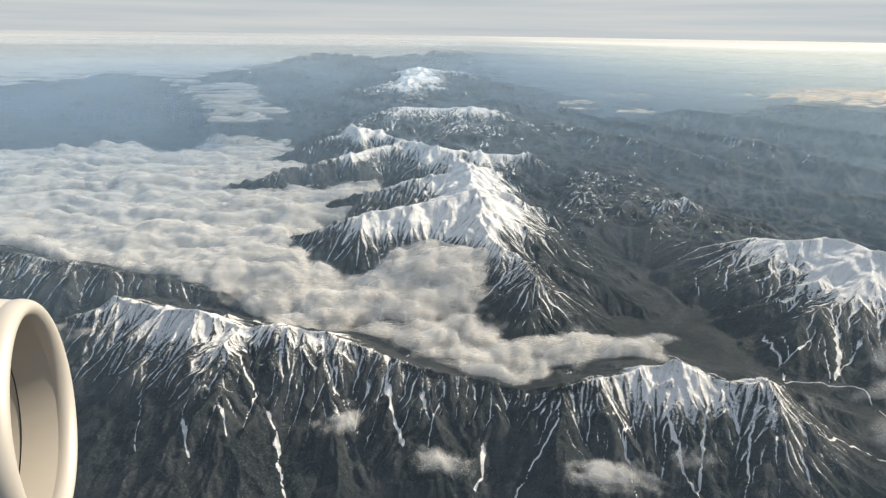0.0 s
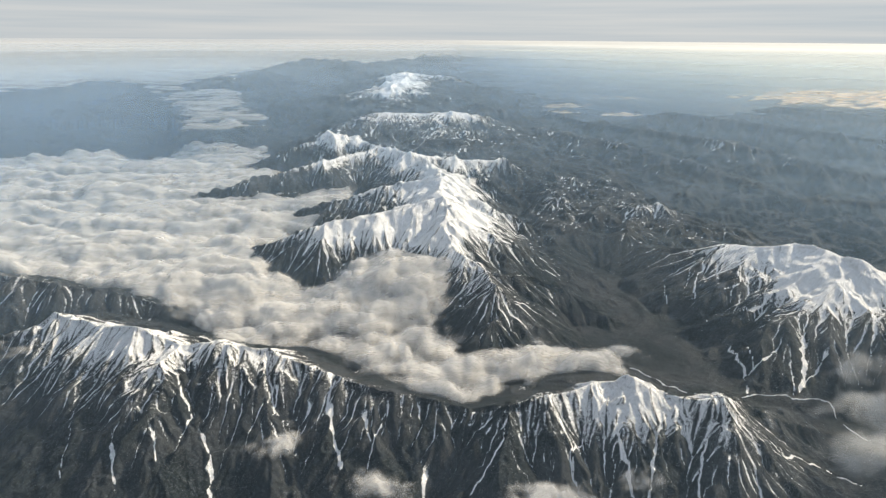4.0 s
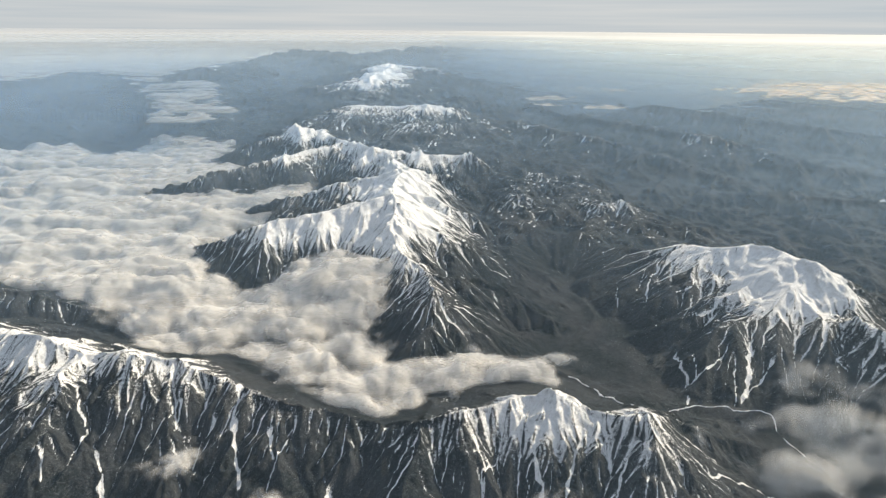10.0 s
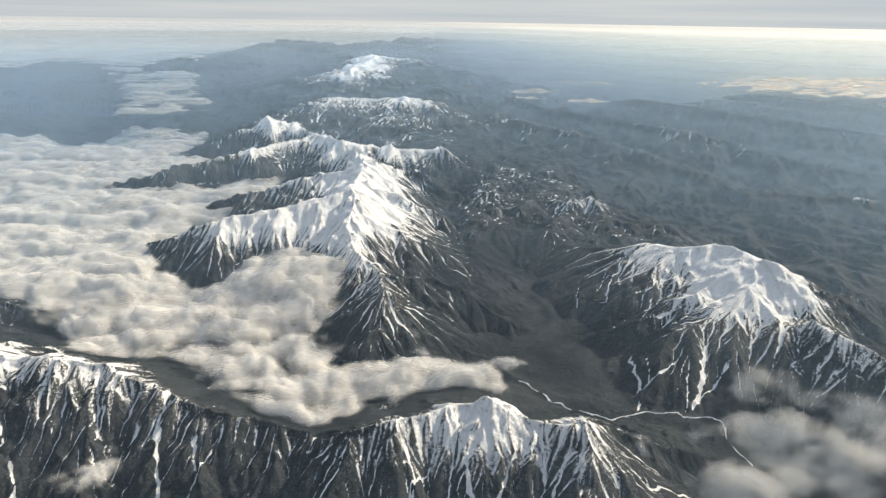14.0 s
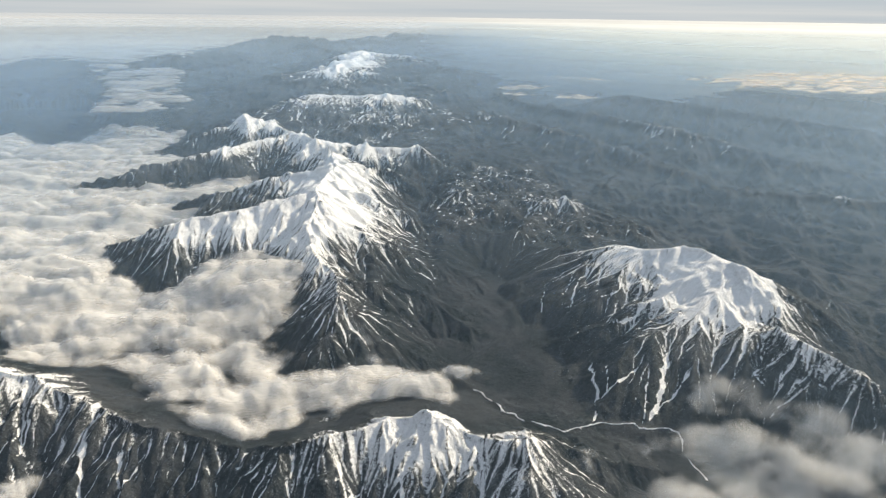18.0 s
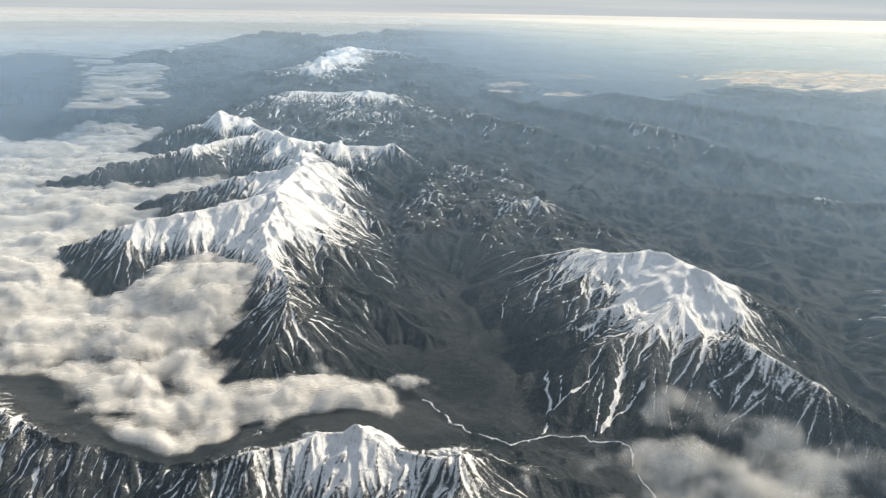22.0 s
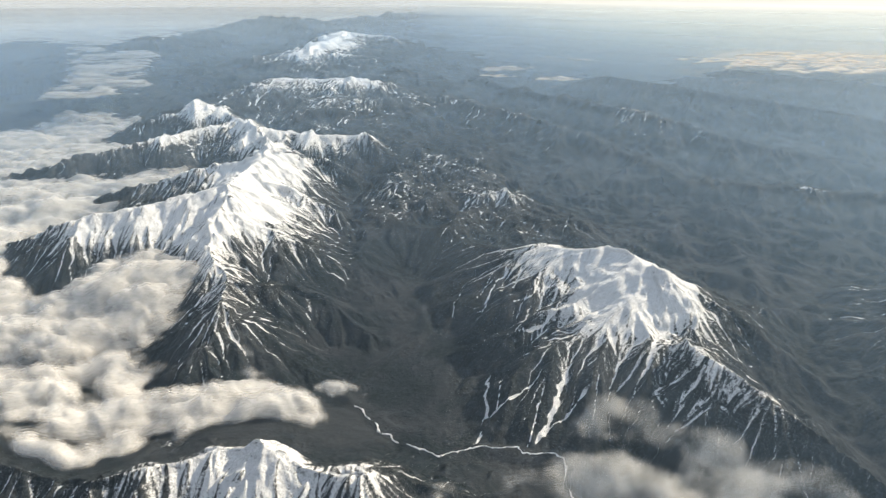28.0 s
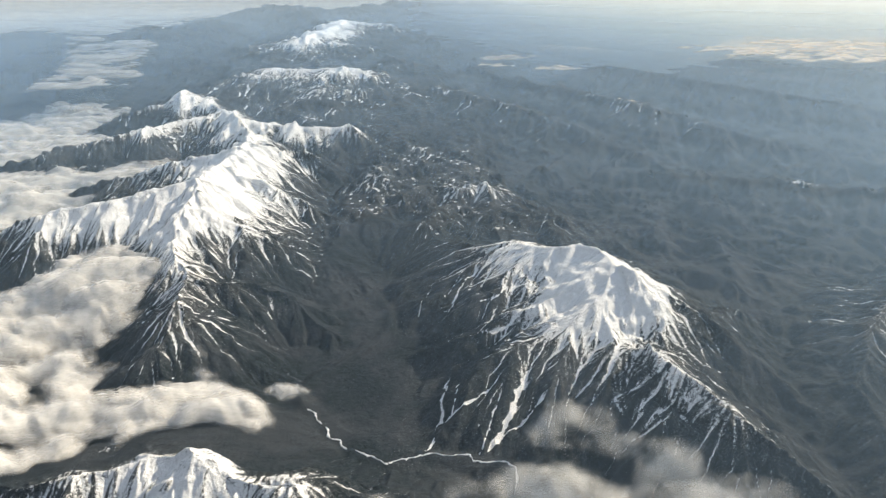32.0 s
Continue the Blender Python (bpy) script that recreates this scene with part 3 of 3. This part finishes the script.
def grid_object(name, x, y, z, keep, material, values, parent=None, smooth=True):
    """A mesh of the grid's cells that are kept, with one named value a vertex."""
    rows, cols = x.shape
    i, j = np.nonzero(keep)
    quad = np.stack([i * cols + j, i * cols + j + 1, (i + 1) * cols + j + 1, (i + 1) * cols + j], 1)
    used, index = np.unique(quad, return_inverse=True)
    index = index.reshape(-1).astype(np.int32)
    mesh = bpy.data.meshes.new(name)
    mesh.vertices.add(len(used))
    mesh.vertices.foreach_set("co", np.stack([x.ravel()[used], y.ravel()[used], z.ravel()[used]], 1).astype(np.float32).ravel())
    mesh.loops.add(len(index))
    mesh.loops.foreach_set("vertex_index", index)
    mesh.polygons.add(len(quad))
    mesh.polygons.foreach_set("loop_start", np.arange(0, len(index), 4, dtype=np.int32))
    mesh.update(calc_edges=True)
    mesh.polygons.foreach_set("use_smooth", np.full(len(quad), smooth))
    for key, value in values.items():
        mesh.attributes.new(key, "FLOAT", "POINT").data.foreach_set("value", value.ravel()[used].astype(np.float32))
    mesh.materials.append(material)
    mesh.validate()
    if smooth:
        ax, ay, az = (np.gradient(q) for q in (x, y, z))
        nx, ny, nz = ay[1] * az[0] - az[1] * ay[0], az[1] * ax[0] - ax[1] * az[0], ax[1] * ay[0] - ay[1] * ax[0]
        n = np.sqrt(nx * nx + ny * ny + nz * nz) + 1e-12
        mesh.normals_split_custom_set_from_vertices(np.stack([(nx / n).ravel()[used], (ny / n).ravel()[used], (nz / n).ravel()[used]], 1))
    ob = new(name, mesh)
    ob.parent = parent
    return ob


# towards the fan's rim the land passes into the hills that surround it
def outer_land(x, y):
    return -9 + 9 * fbm(x / 120, y / 120, 5) + 5 * fbm(x / 45 + 9, y / 45, 3, True)


rim = step(0, 14, np.arange(ROWS))[:, None] * step(ROWS - 1, ROWS - 30, np.arange(ROWS))[:, None] * step(0, 26, np.arange(COLS))[None, :] * step(COLS - 1, COLS - 27, np.arange(COLS))[None, :]
LAND = LAND * rim + (outer_land(X, Y) - 0.3) * (1 - rim)
SNOW = SNOW * rim - 0.4 * (1 - rim)
cell_group = GROUP[:-1, :-1].copy()
cell_group[LAND[:-1, :-1] < 1.0] = 0
cell_group[-1, :], cell_group[:, -1] = 0, 0
tagged(grid_object("ground", X, Y, LAND, cell_group == 0, GROUND, {"snow": SNOW}), "dark forested valley floor and hills with traces of snow", "ground", kind="structure")
owner = None
for k, (name, label, nth, group) in enumerate(MOUNTAINS, 1):
    if (cell_group == k).sum() < 200 and nth == 0:
        continue
    if nth == 0:
        owner = tagged(new(name), label, "mountain", group)
    if (cell_group == k).sum() > 3:
        grid_object("summit_ridge" if nth == 0 else "spur", X, Y, LAND, cell_group == k, GROUND, {"snow": SNOW}, owner)

# hills and plain that carry the land on all round, to the horizon
ang = np.radians(np.concatenate([np.linspace(TH0, TH1, 60), np.linspace(TH1, TH0 + 360, 200)[1:]]))
rad = np.concatenate([[0.0], np.linspace(12, R0, 26), R0 * np.exp(np.linspace(0.02, math.log(4900 / R0), 110))])
px, py = rad[:, None] * np.sin(ang) + CX, rad[:, None] * np.cos(ang) + CY
inner = np.repeat((np.degrees(ang) > TH0 + 0.5)[None, :] & (np.degrees(ang) < TH1 - 0.5)[None, :], len(rad), 0) & ((rad > R0 * 1.03) & (rad < R1 * 0.97))[:, None]
pz = np.where(inner, -45.0, outer_land(px, py) - 0.3) * 1.0
tagged(grid_object("ground_plain", px, py, pz, np.ones((len(rad) - 1, len(ang) - 1), bool), GROUND, {"snow": px * 0 - 0.5}), "dark wooded hills and lowland reaching to the horizon", "ground", kind="structure")


# ---- clouds ----
def inside(x, y, polygon):
    hit = np.zeros(x.shape, bool)
    for (ax, ay), (bx, by) in zip(polygon, polygon[1:] + polygon[:1]):
        if ay != by:
            hit ^= ((ay > y) != (by > y)) & (x < (bx - ax) * (y - ay) / (by - ay) + ax)
    return hit


SEA = [(-420, 420), (-319, 383), (-260, 352), (-198, 336), (-150, 313), (-115, 284), (-98, 254), (-64, 258), (-24, 244), (-4, 224), (34, 207), (58, 222), (80, 228), (122, 256),
       (97, 266), (76, 288), (58, 330), (24, 380), (-26, 376), (-52, 337), (-68, 346), (-110, 394), (-48, 488), (-57, 560), (-134, 592), (-164, 669), (-202, 767), (-256, 880),
       (-312, 915), (-310, 806), (-318, 694), (-356, 712), (-400, 730), (-508, 815), (-569, 800), (-660, 780)]
FAR_SEA = [(-1400, 1050), (-852, 1140), (-800, 1250), (-856, 1500), (-600, 1330), (-545, 1290), (-575, 1420), (-650, 1480), (-570, 1640), (-620, 1900), (-540, 2080), (-440, 2200), (-240, 2150), (-100, 2200), (200, 2300), (720, 2400), (560, 2640), (-2320, 2640), (-2000, 1200)]
LINK = [(-640, 1330), (-560, 1380), (-400, 1200), (-285, 965), (-225, 850), (-190, 740), (-290, 700), (-350, 830), (-400, 930), (-500, 1080)]


def land_at(x, y):
    """The land's height at places given as numbers or arrays."""
    r, th = np.hypot(x - CX, y - CY), np.arctan2(x - CX, y - CY)
    i, j = np.rint(np.interp(r, RAD, np.arange(ROWS))).astype(int), np.rint((th - math.radians(TH0)) / DT).astype(int)
    return LAND[np.clip(i, 0, ROWS - 1), np.clip(j, 0, COLS - 1)]


class Sky:
    """A grid on which clouds are laid, with its places bent by noise so that outlines come out ragged."""

    def __init__(self, x, y, r):
        self.x, self.y, bend = x, y, 11 * r / 380
        self.floor = blur(land_at(x, y), 3)
        self.wx = x + bend * fbm(x / bend / 3, y / bend / 3, 4)
        self.wy = y + bend * fbm(x / bend / 3 + 40, y / bend / 3, 4)

    def cover(self, polygons, soft, scale, stretch=(1.0, 1.0), ragged=1.0):
        mask = np.zeros(self.x.shape)
        for p in polygons:
            mask = np.maximum(mask, inside(self.wx, self.wy, p) * 1.0)
        mask = blur(mask, soft)
        puff = fbm(self.wx / scale * stretch[0], self.wy / scale * stretch[1], 6)
        return np.clip(1.75 * mask - 0.5 + ragged * puff * (1.3 - mask) * step(0.0, 0.35, mask), 0, 1.25)

    def streaks(self, x, y, rx, ry, turn, size, stretch=3.0, bias=0.9):
        """Cover of a loose patch of cloud, drawn out along one direction."""
        c, s = math.cos(math.radians(turn)), math.sin(math.radians(turn))
        u, v = (self.wx - x) * c + (self.wy - y) * s, (self.wy - y) * c - (self.wx - x) * s
        return np.clip(bias - (u / rx) ** 2 - (v / ry) ** 2 + 1.7 * fbm(u / size / stretch, v / size, 5), 0, 1.2) * step(1.35, 0.9, np.hypot(u / rx, v / ry))

    def puffs(self, size, squeeze=0.7):
        """Rounded heaps with creases between them."""
        return sum(0.5 ** o * np.abs(perlin(self.wx * 2 ** o / size + 7 * o, self.wy * 2 ** o / size / squeeze)) for o in range(4)) - 0.45

    def billow(self, size, squeeze=0.65):
        return 0.45 - 1.5 * np.abs(fbm(self.wx / size, self.wy / size / squeeze, 5))


def cloud_bank(name, label, place, cover, base, lift, material, shells, gap, group="", touch=5.0):
    """A bank of cloud: a stack of thin layers, the upper ones smaller, that follow its billows."""
    bank = tagged(new(name), label, "cloud", group)
    for s in range(shells):
        up = s / max(1, shells - 1)
        z = base + lift * (0.55 + 0.45 * np.clip(cover, 0, 1)) - gap * (shells - 1 - s)
        # it thins out where it touches the slopes
        here = (cover - 0.55 * up * up * np.minimum(1, 4 * cover) + 0.1 * np.minimum(1, 10 * cover)) * step(-0.5, touch, z - place.floor)
        keep = here > 0.02
        keep = keep[:-1, :-1] | keep[1:, :-1] | keep[:-1, 1:] | keep[1:, 1:]
        tagged(grid_object("cloud_layer", place.x, place.y, z, keep, material, {"cover": here}, bank), kind="stuff")
    return bank


CLOUD = cloud_material("cloud_vapour", 0.085, 0.5, (0.5, 1.0, 1.1), (0.86, 0.85, 0.83), torn=2.7, detail=8.0)
FAR_CLOUD = cloud_material("distant_cloud", 0.03, 0.85, (0.45, 1.2, 1.0), (0.66, 0.67, 0.67), torn=2.4, detail=6.0)
THIN_CLOUD = cloud_material("broken_cloud", 0.10, 0.26, (0.7, 1.0, 1.1), (0.86, 0.85, 0.82), torn=2.7, detail=6.0)
wide_x, wide_y, wide_r = fan(0.0032)
half = wide_x.shape[0] * 58 // 100
left = wide_x.shape[1] * 62 // 100
sea = Sky(wide_x[:half, :left], wide_y[:half, :left], wide_r[:half, :left])
billow, roll = 0.8 * fbm(sea.wx / 85, sea.wy / 26, 5) + 0.38 * sea.puffs(40, 0.55), fbm(sea.wx / 190, sea.wy / 42, 3)
bulge = 14 * np.exp(-((sea.x - 4) / 48) ** 2 - ((sea.y - 335) / 42) ** 2)
gaps = -0.75 * step(0.02, 0.45, fbm(sea.wx / 95 + 5, sea.wy / 30, 5)) * step(330, 420, sea.y) - 0.2 * step(0.0, 0.4, fbm(sea.wx / 22, sea.wy / 20, 4)) * step(-90, -20, sea.x)
thin = gaps - 0.62 * step(365, 295, sea.y) * np.clip(0.6 + 1.7 * fbm(sea.wx / 26, sea.wy / 14, 5), 0, 1.5) - 0.45 * np.exp(-((sea.x - 0) / 70) ** 2 - ((sea.y - 288) / 32) ** 2) * (0.5 + 1.6 * fbm(sea.wx / 34, sea.wy / 16, 4)) - 0.8 * np.exp(-((sea.x - 40) / 26) ** 2 - ((sea.y - 292) / 22) ** 2) * (0.7 + fbm(sea.wx / 20, sea.wy / 20, 3))
cloud_bank("sea_of_clouds", "thick white sea of cloud filling the valleys beside the range", sea, np.clip(sea.cover([SEA], 80, 50, (0.7, 1.3), 1.3) * 1.0 + thin, 0, 1.25),
           8 + 7 * step(300, 600, sea.y) + 3.0 * step(300, 215, sea.y), 8 + 14 * billow + (2.0 + 2.0 * step(430, 330, sea.y)) * sea.puffs(21, 0.65) + 5 * roll + bulge, CLOUD, 8, 1.2, touch=2.5)
dx_, dy_, dr_ = fan(0.0055)
back = dx_.shape[0] * 40 // 100
plain = Sky(dx_[back:], dy_[back:], dr_[back:])
swell = plain.billow(70)
cloud_bank("distant_cloud_sheet", "flat white cloud sheet reaching to the horizon", plain, np.maximum(plain.cover([FAR_SEA], 26, 150, (0.4, 1.8), 1.8) * 1.1, (1.2 * plain.cover([LINK], 10, 60, (0.7, 1.5), 2.6) - 0.15) * step(-0.25, 0.1, fbm(plain.wx / 80 + 3, plain.wy / 75, 5))) * np.maximum(step(1150, 1350, plain.y), 0.3 + 0.85 * step(-0.22, 0.18, fbm(plain.wx / 150, plain.wy / 42, 5))), 49 + 0 * plain.x, 7 + 5 * swell, FAR_CLOUD, 2, 2.0)

# far off the sheet closes and reaches to the horizon all round
ring_a, ring_r = np.radians(np.arange(0, 361, 1.0)), 2350 * np.exp(np.linspace(0, math.log(4880 / 2350), 60))
rx_, ry_ = ring_r[:, None] * np.sin(ring_a) + CX, ring_r[:, None] * np.cos(ring_a) + CY
ring_cover = np.clip(1.25 * step(2350, 3000, np.repeat(ring_r[:, None], len(ring_a), 1)) + 0.9 * fbm(rx_ / 500, ry_ / 190, 4) - 0.15, 0, 1.25)
ring_bank = tagged(new("horizon_cloud_deck"), "pale flat deck of cloud along the whole horizon", "cloud")
tagged(grid_object("cloud_layer", rx_, ry_, 54 + 5 * fbm(rx_ / 300, ry_ / 120, 3), np.ones((len(ring_r) - 1, len(ring_a) - 1), bool), FAR_CLOUD, {"cover": ring_cover}, ring_bank), kind="stuff")

# broken cloud over the valley beside the massif, and low cloud tinted as sunlit on the far plain
VALLEY_CLOUD = [(166, 190), (180, 208), (193, 214), (212, 236), (226, 252), (238, 256), (252, 242), (280, 236), (290, 214), (300, 190), (270, 165), (215, 165), (180, 180)]
vx, vy = np.meshgrid(np.arange(140, 330, 1.1), np.arange(140, 285, 1.1))
valley = Sky(vx, vy, vx * 0 + 380)
cover = valley.cover([VALLEY_CLOUD], 40, 34, (1, 1), 1.6) * np.clip(0.33 + 1.3 * fbm(valley.wx / 46, valley.wy / 24, 5), 0, 0.8)
cloud_bank("valley_cloud", "ragged grey-white cloud drifting below the snowy massif", valley, cover, 9 + 0 * vx, 12 + 10 * fbm(valley.x / 34, valley.y / 30, 2) + 4 * valley.puffs(22, 0.6), THIN_CLOUD, 8, 1.2, touch=2.5)
# the gold of the low sun is put into this cloud's colour
SUN_GOLD = cloud_material("sun_gold_tinted_cloud", 0.05, 1.0, (0.5, 1, 1), (1.0, 0.85, 0.66), 0.95, 1.8, 6.0)
cloud_bank("lowland_cloud", "low cloud field over the plain, tinted gold for sunlight", plain, plain.streaks(815, 1060, 260, 165, 15, 20, 3.0, 1.15), 58 + 0 * plain.x, 8 + 10 * swell, SUN_GOLD, 2, 2.0)
for x, y, rx, ry, turn in ((420, 1310, 85, 55, -20), (272, 1165, 80, 38, 25), (245, 1070, 38, 20, 0), (372, 752, 11, 17, 70), (335, 1030, 50, 22, 10), (590, 1120, 45, 18, 5), (320, 1650, 50, 40, 0)):
    cloud_bank("cloud_patch", "small bright cloud patch caught between dark hills", plain, plain.streaks(x, y, rx, ry, turn, 0.4 * min(rx, ry), 2.0, 0.8), 30 + 0 * plain.x, 6 + 5 * swell, SUN_GOLD, 2, 2.0, "cloud patches among the hills")

# shreds of cloud that hang on the streaked ridge
WISP = cloud_material("thin_cloud", 0.09, 0.3, torn=1.8)
for x, y, z, rx, ry in ((-40, 190, 11, 9, 8), (-2, 176, 6, 16, 6), (66, 166, 8, 18, 7), (98, 178, 8, 10, 8), (156, 206, 13, 7, 7), (118, 262, 12, 8, 6), (-190, 240, 22, 14, 12)):
    gx2, gy2 = np.meshgrid(np.arange(x - 2.6 * rx, x + 2.6 * rx, 0.8), np.arange(y - 2.6 * ry, y + 2.6 * ry, 0.8))
    spot = Sky(gx2, gy2, gx2 * 0 + 300)
    cover = np.clip(1.0 - 0.8 * np.hypot((spot.wx - x) / rx, (spot.wy - y) / ry) + 0.9 * fbm(spot.wx / 9, spot.wy / 7, 4), 0, 1) * step(2.5, 1.4, np.hypot((gx2 - x) / rx, (gy2 - y) / ry))
    cloud_bank("cloud_shred", "thin torn shred of cloud hanging against the dark slope", spot, cover, z + 0 * gx2, 2 + 3 * spot.billow(8), WISP, 4, 0.8, "cloud shreds on the ridge", 1.5)


# ---- haze over the lowlands, put into tinted sheets, and thin high cloud ----
def haze_tint_material(near, far):
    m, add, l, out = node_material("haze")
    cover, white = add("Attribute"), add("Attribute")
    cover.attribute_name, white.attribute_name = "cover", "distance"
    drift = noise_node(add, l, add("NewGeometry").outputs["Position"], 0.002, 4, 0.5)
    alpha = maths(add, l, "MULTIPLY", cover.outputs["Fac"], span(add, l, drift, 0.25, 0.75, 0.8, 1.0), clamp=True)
    # paling with distance is painted: bluish near, whiter far, grey at the rim
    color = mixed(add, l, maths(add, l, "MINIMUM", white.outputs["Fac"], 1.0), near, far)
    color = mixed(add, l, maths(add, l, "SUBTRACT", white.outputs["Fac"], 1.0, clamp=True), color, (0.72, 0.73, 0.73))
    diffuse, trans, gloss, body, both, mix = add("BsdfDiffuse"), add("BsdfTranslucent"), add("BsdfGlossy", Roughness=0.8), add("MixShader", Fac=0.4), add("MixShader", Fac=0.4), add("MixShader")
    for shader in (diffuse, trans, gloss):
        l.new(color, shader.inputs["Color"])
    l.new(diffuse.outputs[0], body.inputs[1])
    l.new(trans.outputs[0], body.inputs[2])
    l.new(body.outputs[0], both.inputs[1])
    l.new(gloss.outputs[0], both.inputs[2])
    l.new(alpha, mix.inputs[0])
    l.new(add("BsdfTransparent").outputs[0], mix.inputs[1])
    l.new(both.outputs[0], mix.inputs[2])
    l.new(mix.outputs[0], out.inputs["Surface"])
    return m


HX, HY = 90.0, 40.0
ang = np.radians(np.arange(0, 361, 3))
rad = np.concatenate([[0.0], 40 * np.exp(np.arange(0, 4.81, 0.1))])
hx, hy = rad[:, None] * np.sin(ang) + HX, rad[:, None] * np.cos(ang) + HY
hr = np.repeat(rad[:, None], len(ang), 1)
HAZE_TINT = haze_tint_material((0.52, 0.72, 0.93), (0.95, 0.98, 0.98))
haze_tints = tagged(new("haze"), "see-through tinted sheets that paint blue-grey haze over the land", "haze", kind="stuff")
# flat sheets, denser outwards, stand in for aerial perspective
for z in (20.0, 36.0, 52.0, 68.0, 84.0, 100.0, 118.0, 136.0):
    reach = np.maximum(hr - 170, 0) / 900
    # sun glare on this side is painted as denser, paler sheets
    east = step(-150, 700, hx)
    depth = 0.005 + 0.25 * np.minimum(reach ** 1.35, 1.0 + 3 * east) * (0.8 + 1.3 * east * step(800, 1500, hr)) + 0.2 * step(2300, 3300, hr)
    grid_object("haze_tint_sheet", hx, hy, z + 0 * hr, np.ones((len(rad) - 1, len(ang) - 1), bool), HAZE_TINT, {"cover": 1 - np.exp(-depth), "distance": np.maximum(step(500, 1500, hr) * (0.25 + 0.75 * east), step(1900, 2500, hr)) + step(1500, 3000, hr)}, haze_tints)


# ---- snow-covered river in the valley ----
RIVER = STREAM[8:] + [(205, 226), (209, 212)]


def river():
    """A frozen, snow-covered stream bed: a ragged ribbon that lies on the valley floor."""
    pts = []
    for (ax, ay), (bx, by) in zip(RIVER, RIVER[1:]):
        n = max(2, int(math.hypot(bx - ax, by - ay) / 0.7))
        pts += [(ax + (bx - ax) * k / n, ay + (by - ay) * k / n) for k in range(n)]
    x, y = np.array(pts).T
    s = np.arange(len(x)) * 0.7
    x, y = blur(x[None], 10)[0] + 4.0 * fbm(s / 8, s * 0, 5), blur(y[None], 10)[0] + 4.0 * fbm(s / 8, s * 0 + 3, 5)
    tx, ty = np.gradient(x), np.gradient(y)
    n = np.hypot(tx, ty) + 1e-9
    rx, ry = ty / n, -tx / n
    left, right = 0.05 + 1.9 * np.abs(fbm(s / 2.5, s * 0 + 7, 5)), 0.05 + 1.9 * np.abs(fbm(s / 2.5, s * 0 + 11, 5))
    across = np.stack([-left, -left * 0.4, right * 0.4, right], 1)
    gx_, gy_ = x[:, None] + across * rx[:, None], y[:, None] + across * ry[:, None]
    gz_ = np.array([[land_at(gx_[i, j], gy_[i, j]) + (0.02 if j in (0, 3) else 0.28) for j in range(4)] for i in range(len(x))])
    return grid_object("river", gx_, gy_, gz_, np.repeat((fbm(s / 6, s * 0 + 2, 3) < 0.22)[:-1, None], 3, 1), plain_material("river_snow", (0.80, 0.81, 0.83), 0.8, 0, 0.25), {})


tagged(river(), "narrow frozen river covered with snow on the valley floor", "river", kind="structure")


# ---- the aircraft's engine, beside the start of the flight ----
def lathe(profile, turns=96):
    bm = bmesh.new()
    rings = [[bm.verts.new((a, rr * math.cos(2 * math.pi * k / turns), rr * math.sin(2 * math.pi * k / turns))) for k in range(turns)] for a, rr in profile]
    for p, q in zip(rings, rings[1:]):
        for k in range(turns):
            bm.faces.new((p[k], p[(k + 1) % turns], q[(k + 1) % turns], q[k]))
    bmesh.ops.recalc_face_normals(bm, faces=bm.faces)
    return bm


def part(name, bm, material, parent, label=""):
    mesh = bpy.data.meshes.new(name)
    bm.to_mesh(mesh)
    bm.free()
    mesh.polygons.foreach_set("use_smooth", np.ones(len(mesh.polygons), bool))
    mesh.materials.append(material)
    ob = new(name, mesh)
    ob.parent = parent
    return tagged(ob, label)


def engine():
    white = plain_material("white_nacelle_paint", (0.50, 0.475, 0.44), 0.45, 0.0, 0.06)
    grey = plain_material("grey_inlet_lining", (0.42, 0.39, 0.35), 0.6, 0.0, 0.1)
    metal = plain_material("bare_lip_metal", (0.48, 0.455, 0.42), 0.5, 0.2, 0.05)
    dark = plain_material("dark_fan_metal", (0.05, 0.05, 0.055), 0.4, 0.7, 0.1)
    root = tagged(new("engine_nacelle"), "pale grey jet engine nacelle with smooth lip and tan inlet", "aircraft engine")
    lip = [(0.02 + 0.16 * math.cos(a) - 0.16, 1.38 + 0.12 * math.sin(a)) for a in np.linspace(-math.pi * 0.6, math.pi * 0.6, 15)]
    part("lip", lathe(lip), metal, root)
    part("cowl", lathe([(lip[-1][0], lip[-1][1]), (-0.5, 1.57), (-1.1, 1.62), (-2.0, 1.62), (-3.2, 1.5), (-4.2, 1.25)]), white, root)
    part("inlet_lining", lathe([(lip[0][0], lip[0][1]), (-0.55, 1.235), (-1.2, 1.25), (-2.6, 1.27)]), grey, root)
    part("inlet_seam", lathe([(-0.62, 1.238), (-0.62, 1.232), (-0.635, 1.232), (-0.635, 1.238)]), dark, root)
    part("fan", lathe([(-2.55, 1.26), (-2.45, 0.5), (-2.2, 0.3), (-2.0, 0.02)]), dark, root)
    return root


nacelle = engine()
nacelle.matrix_world = Matrix.Translation((-5.0, 6.0, 155.4)) @ Matrix.Rotation(math.atan2(SPEED.y, SPEED.x), 4, "Z")
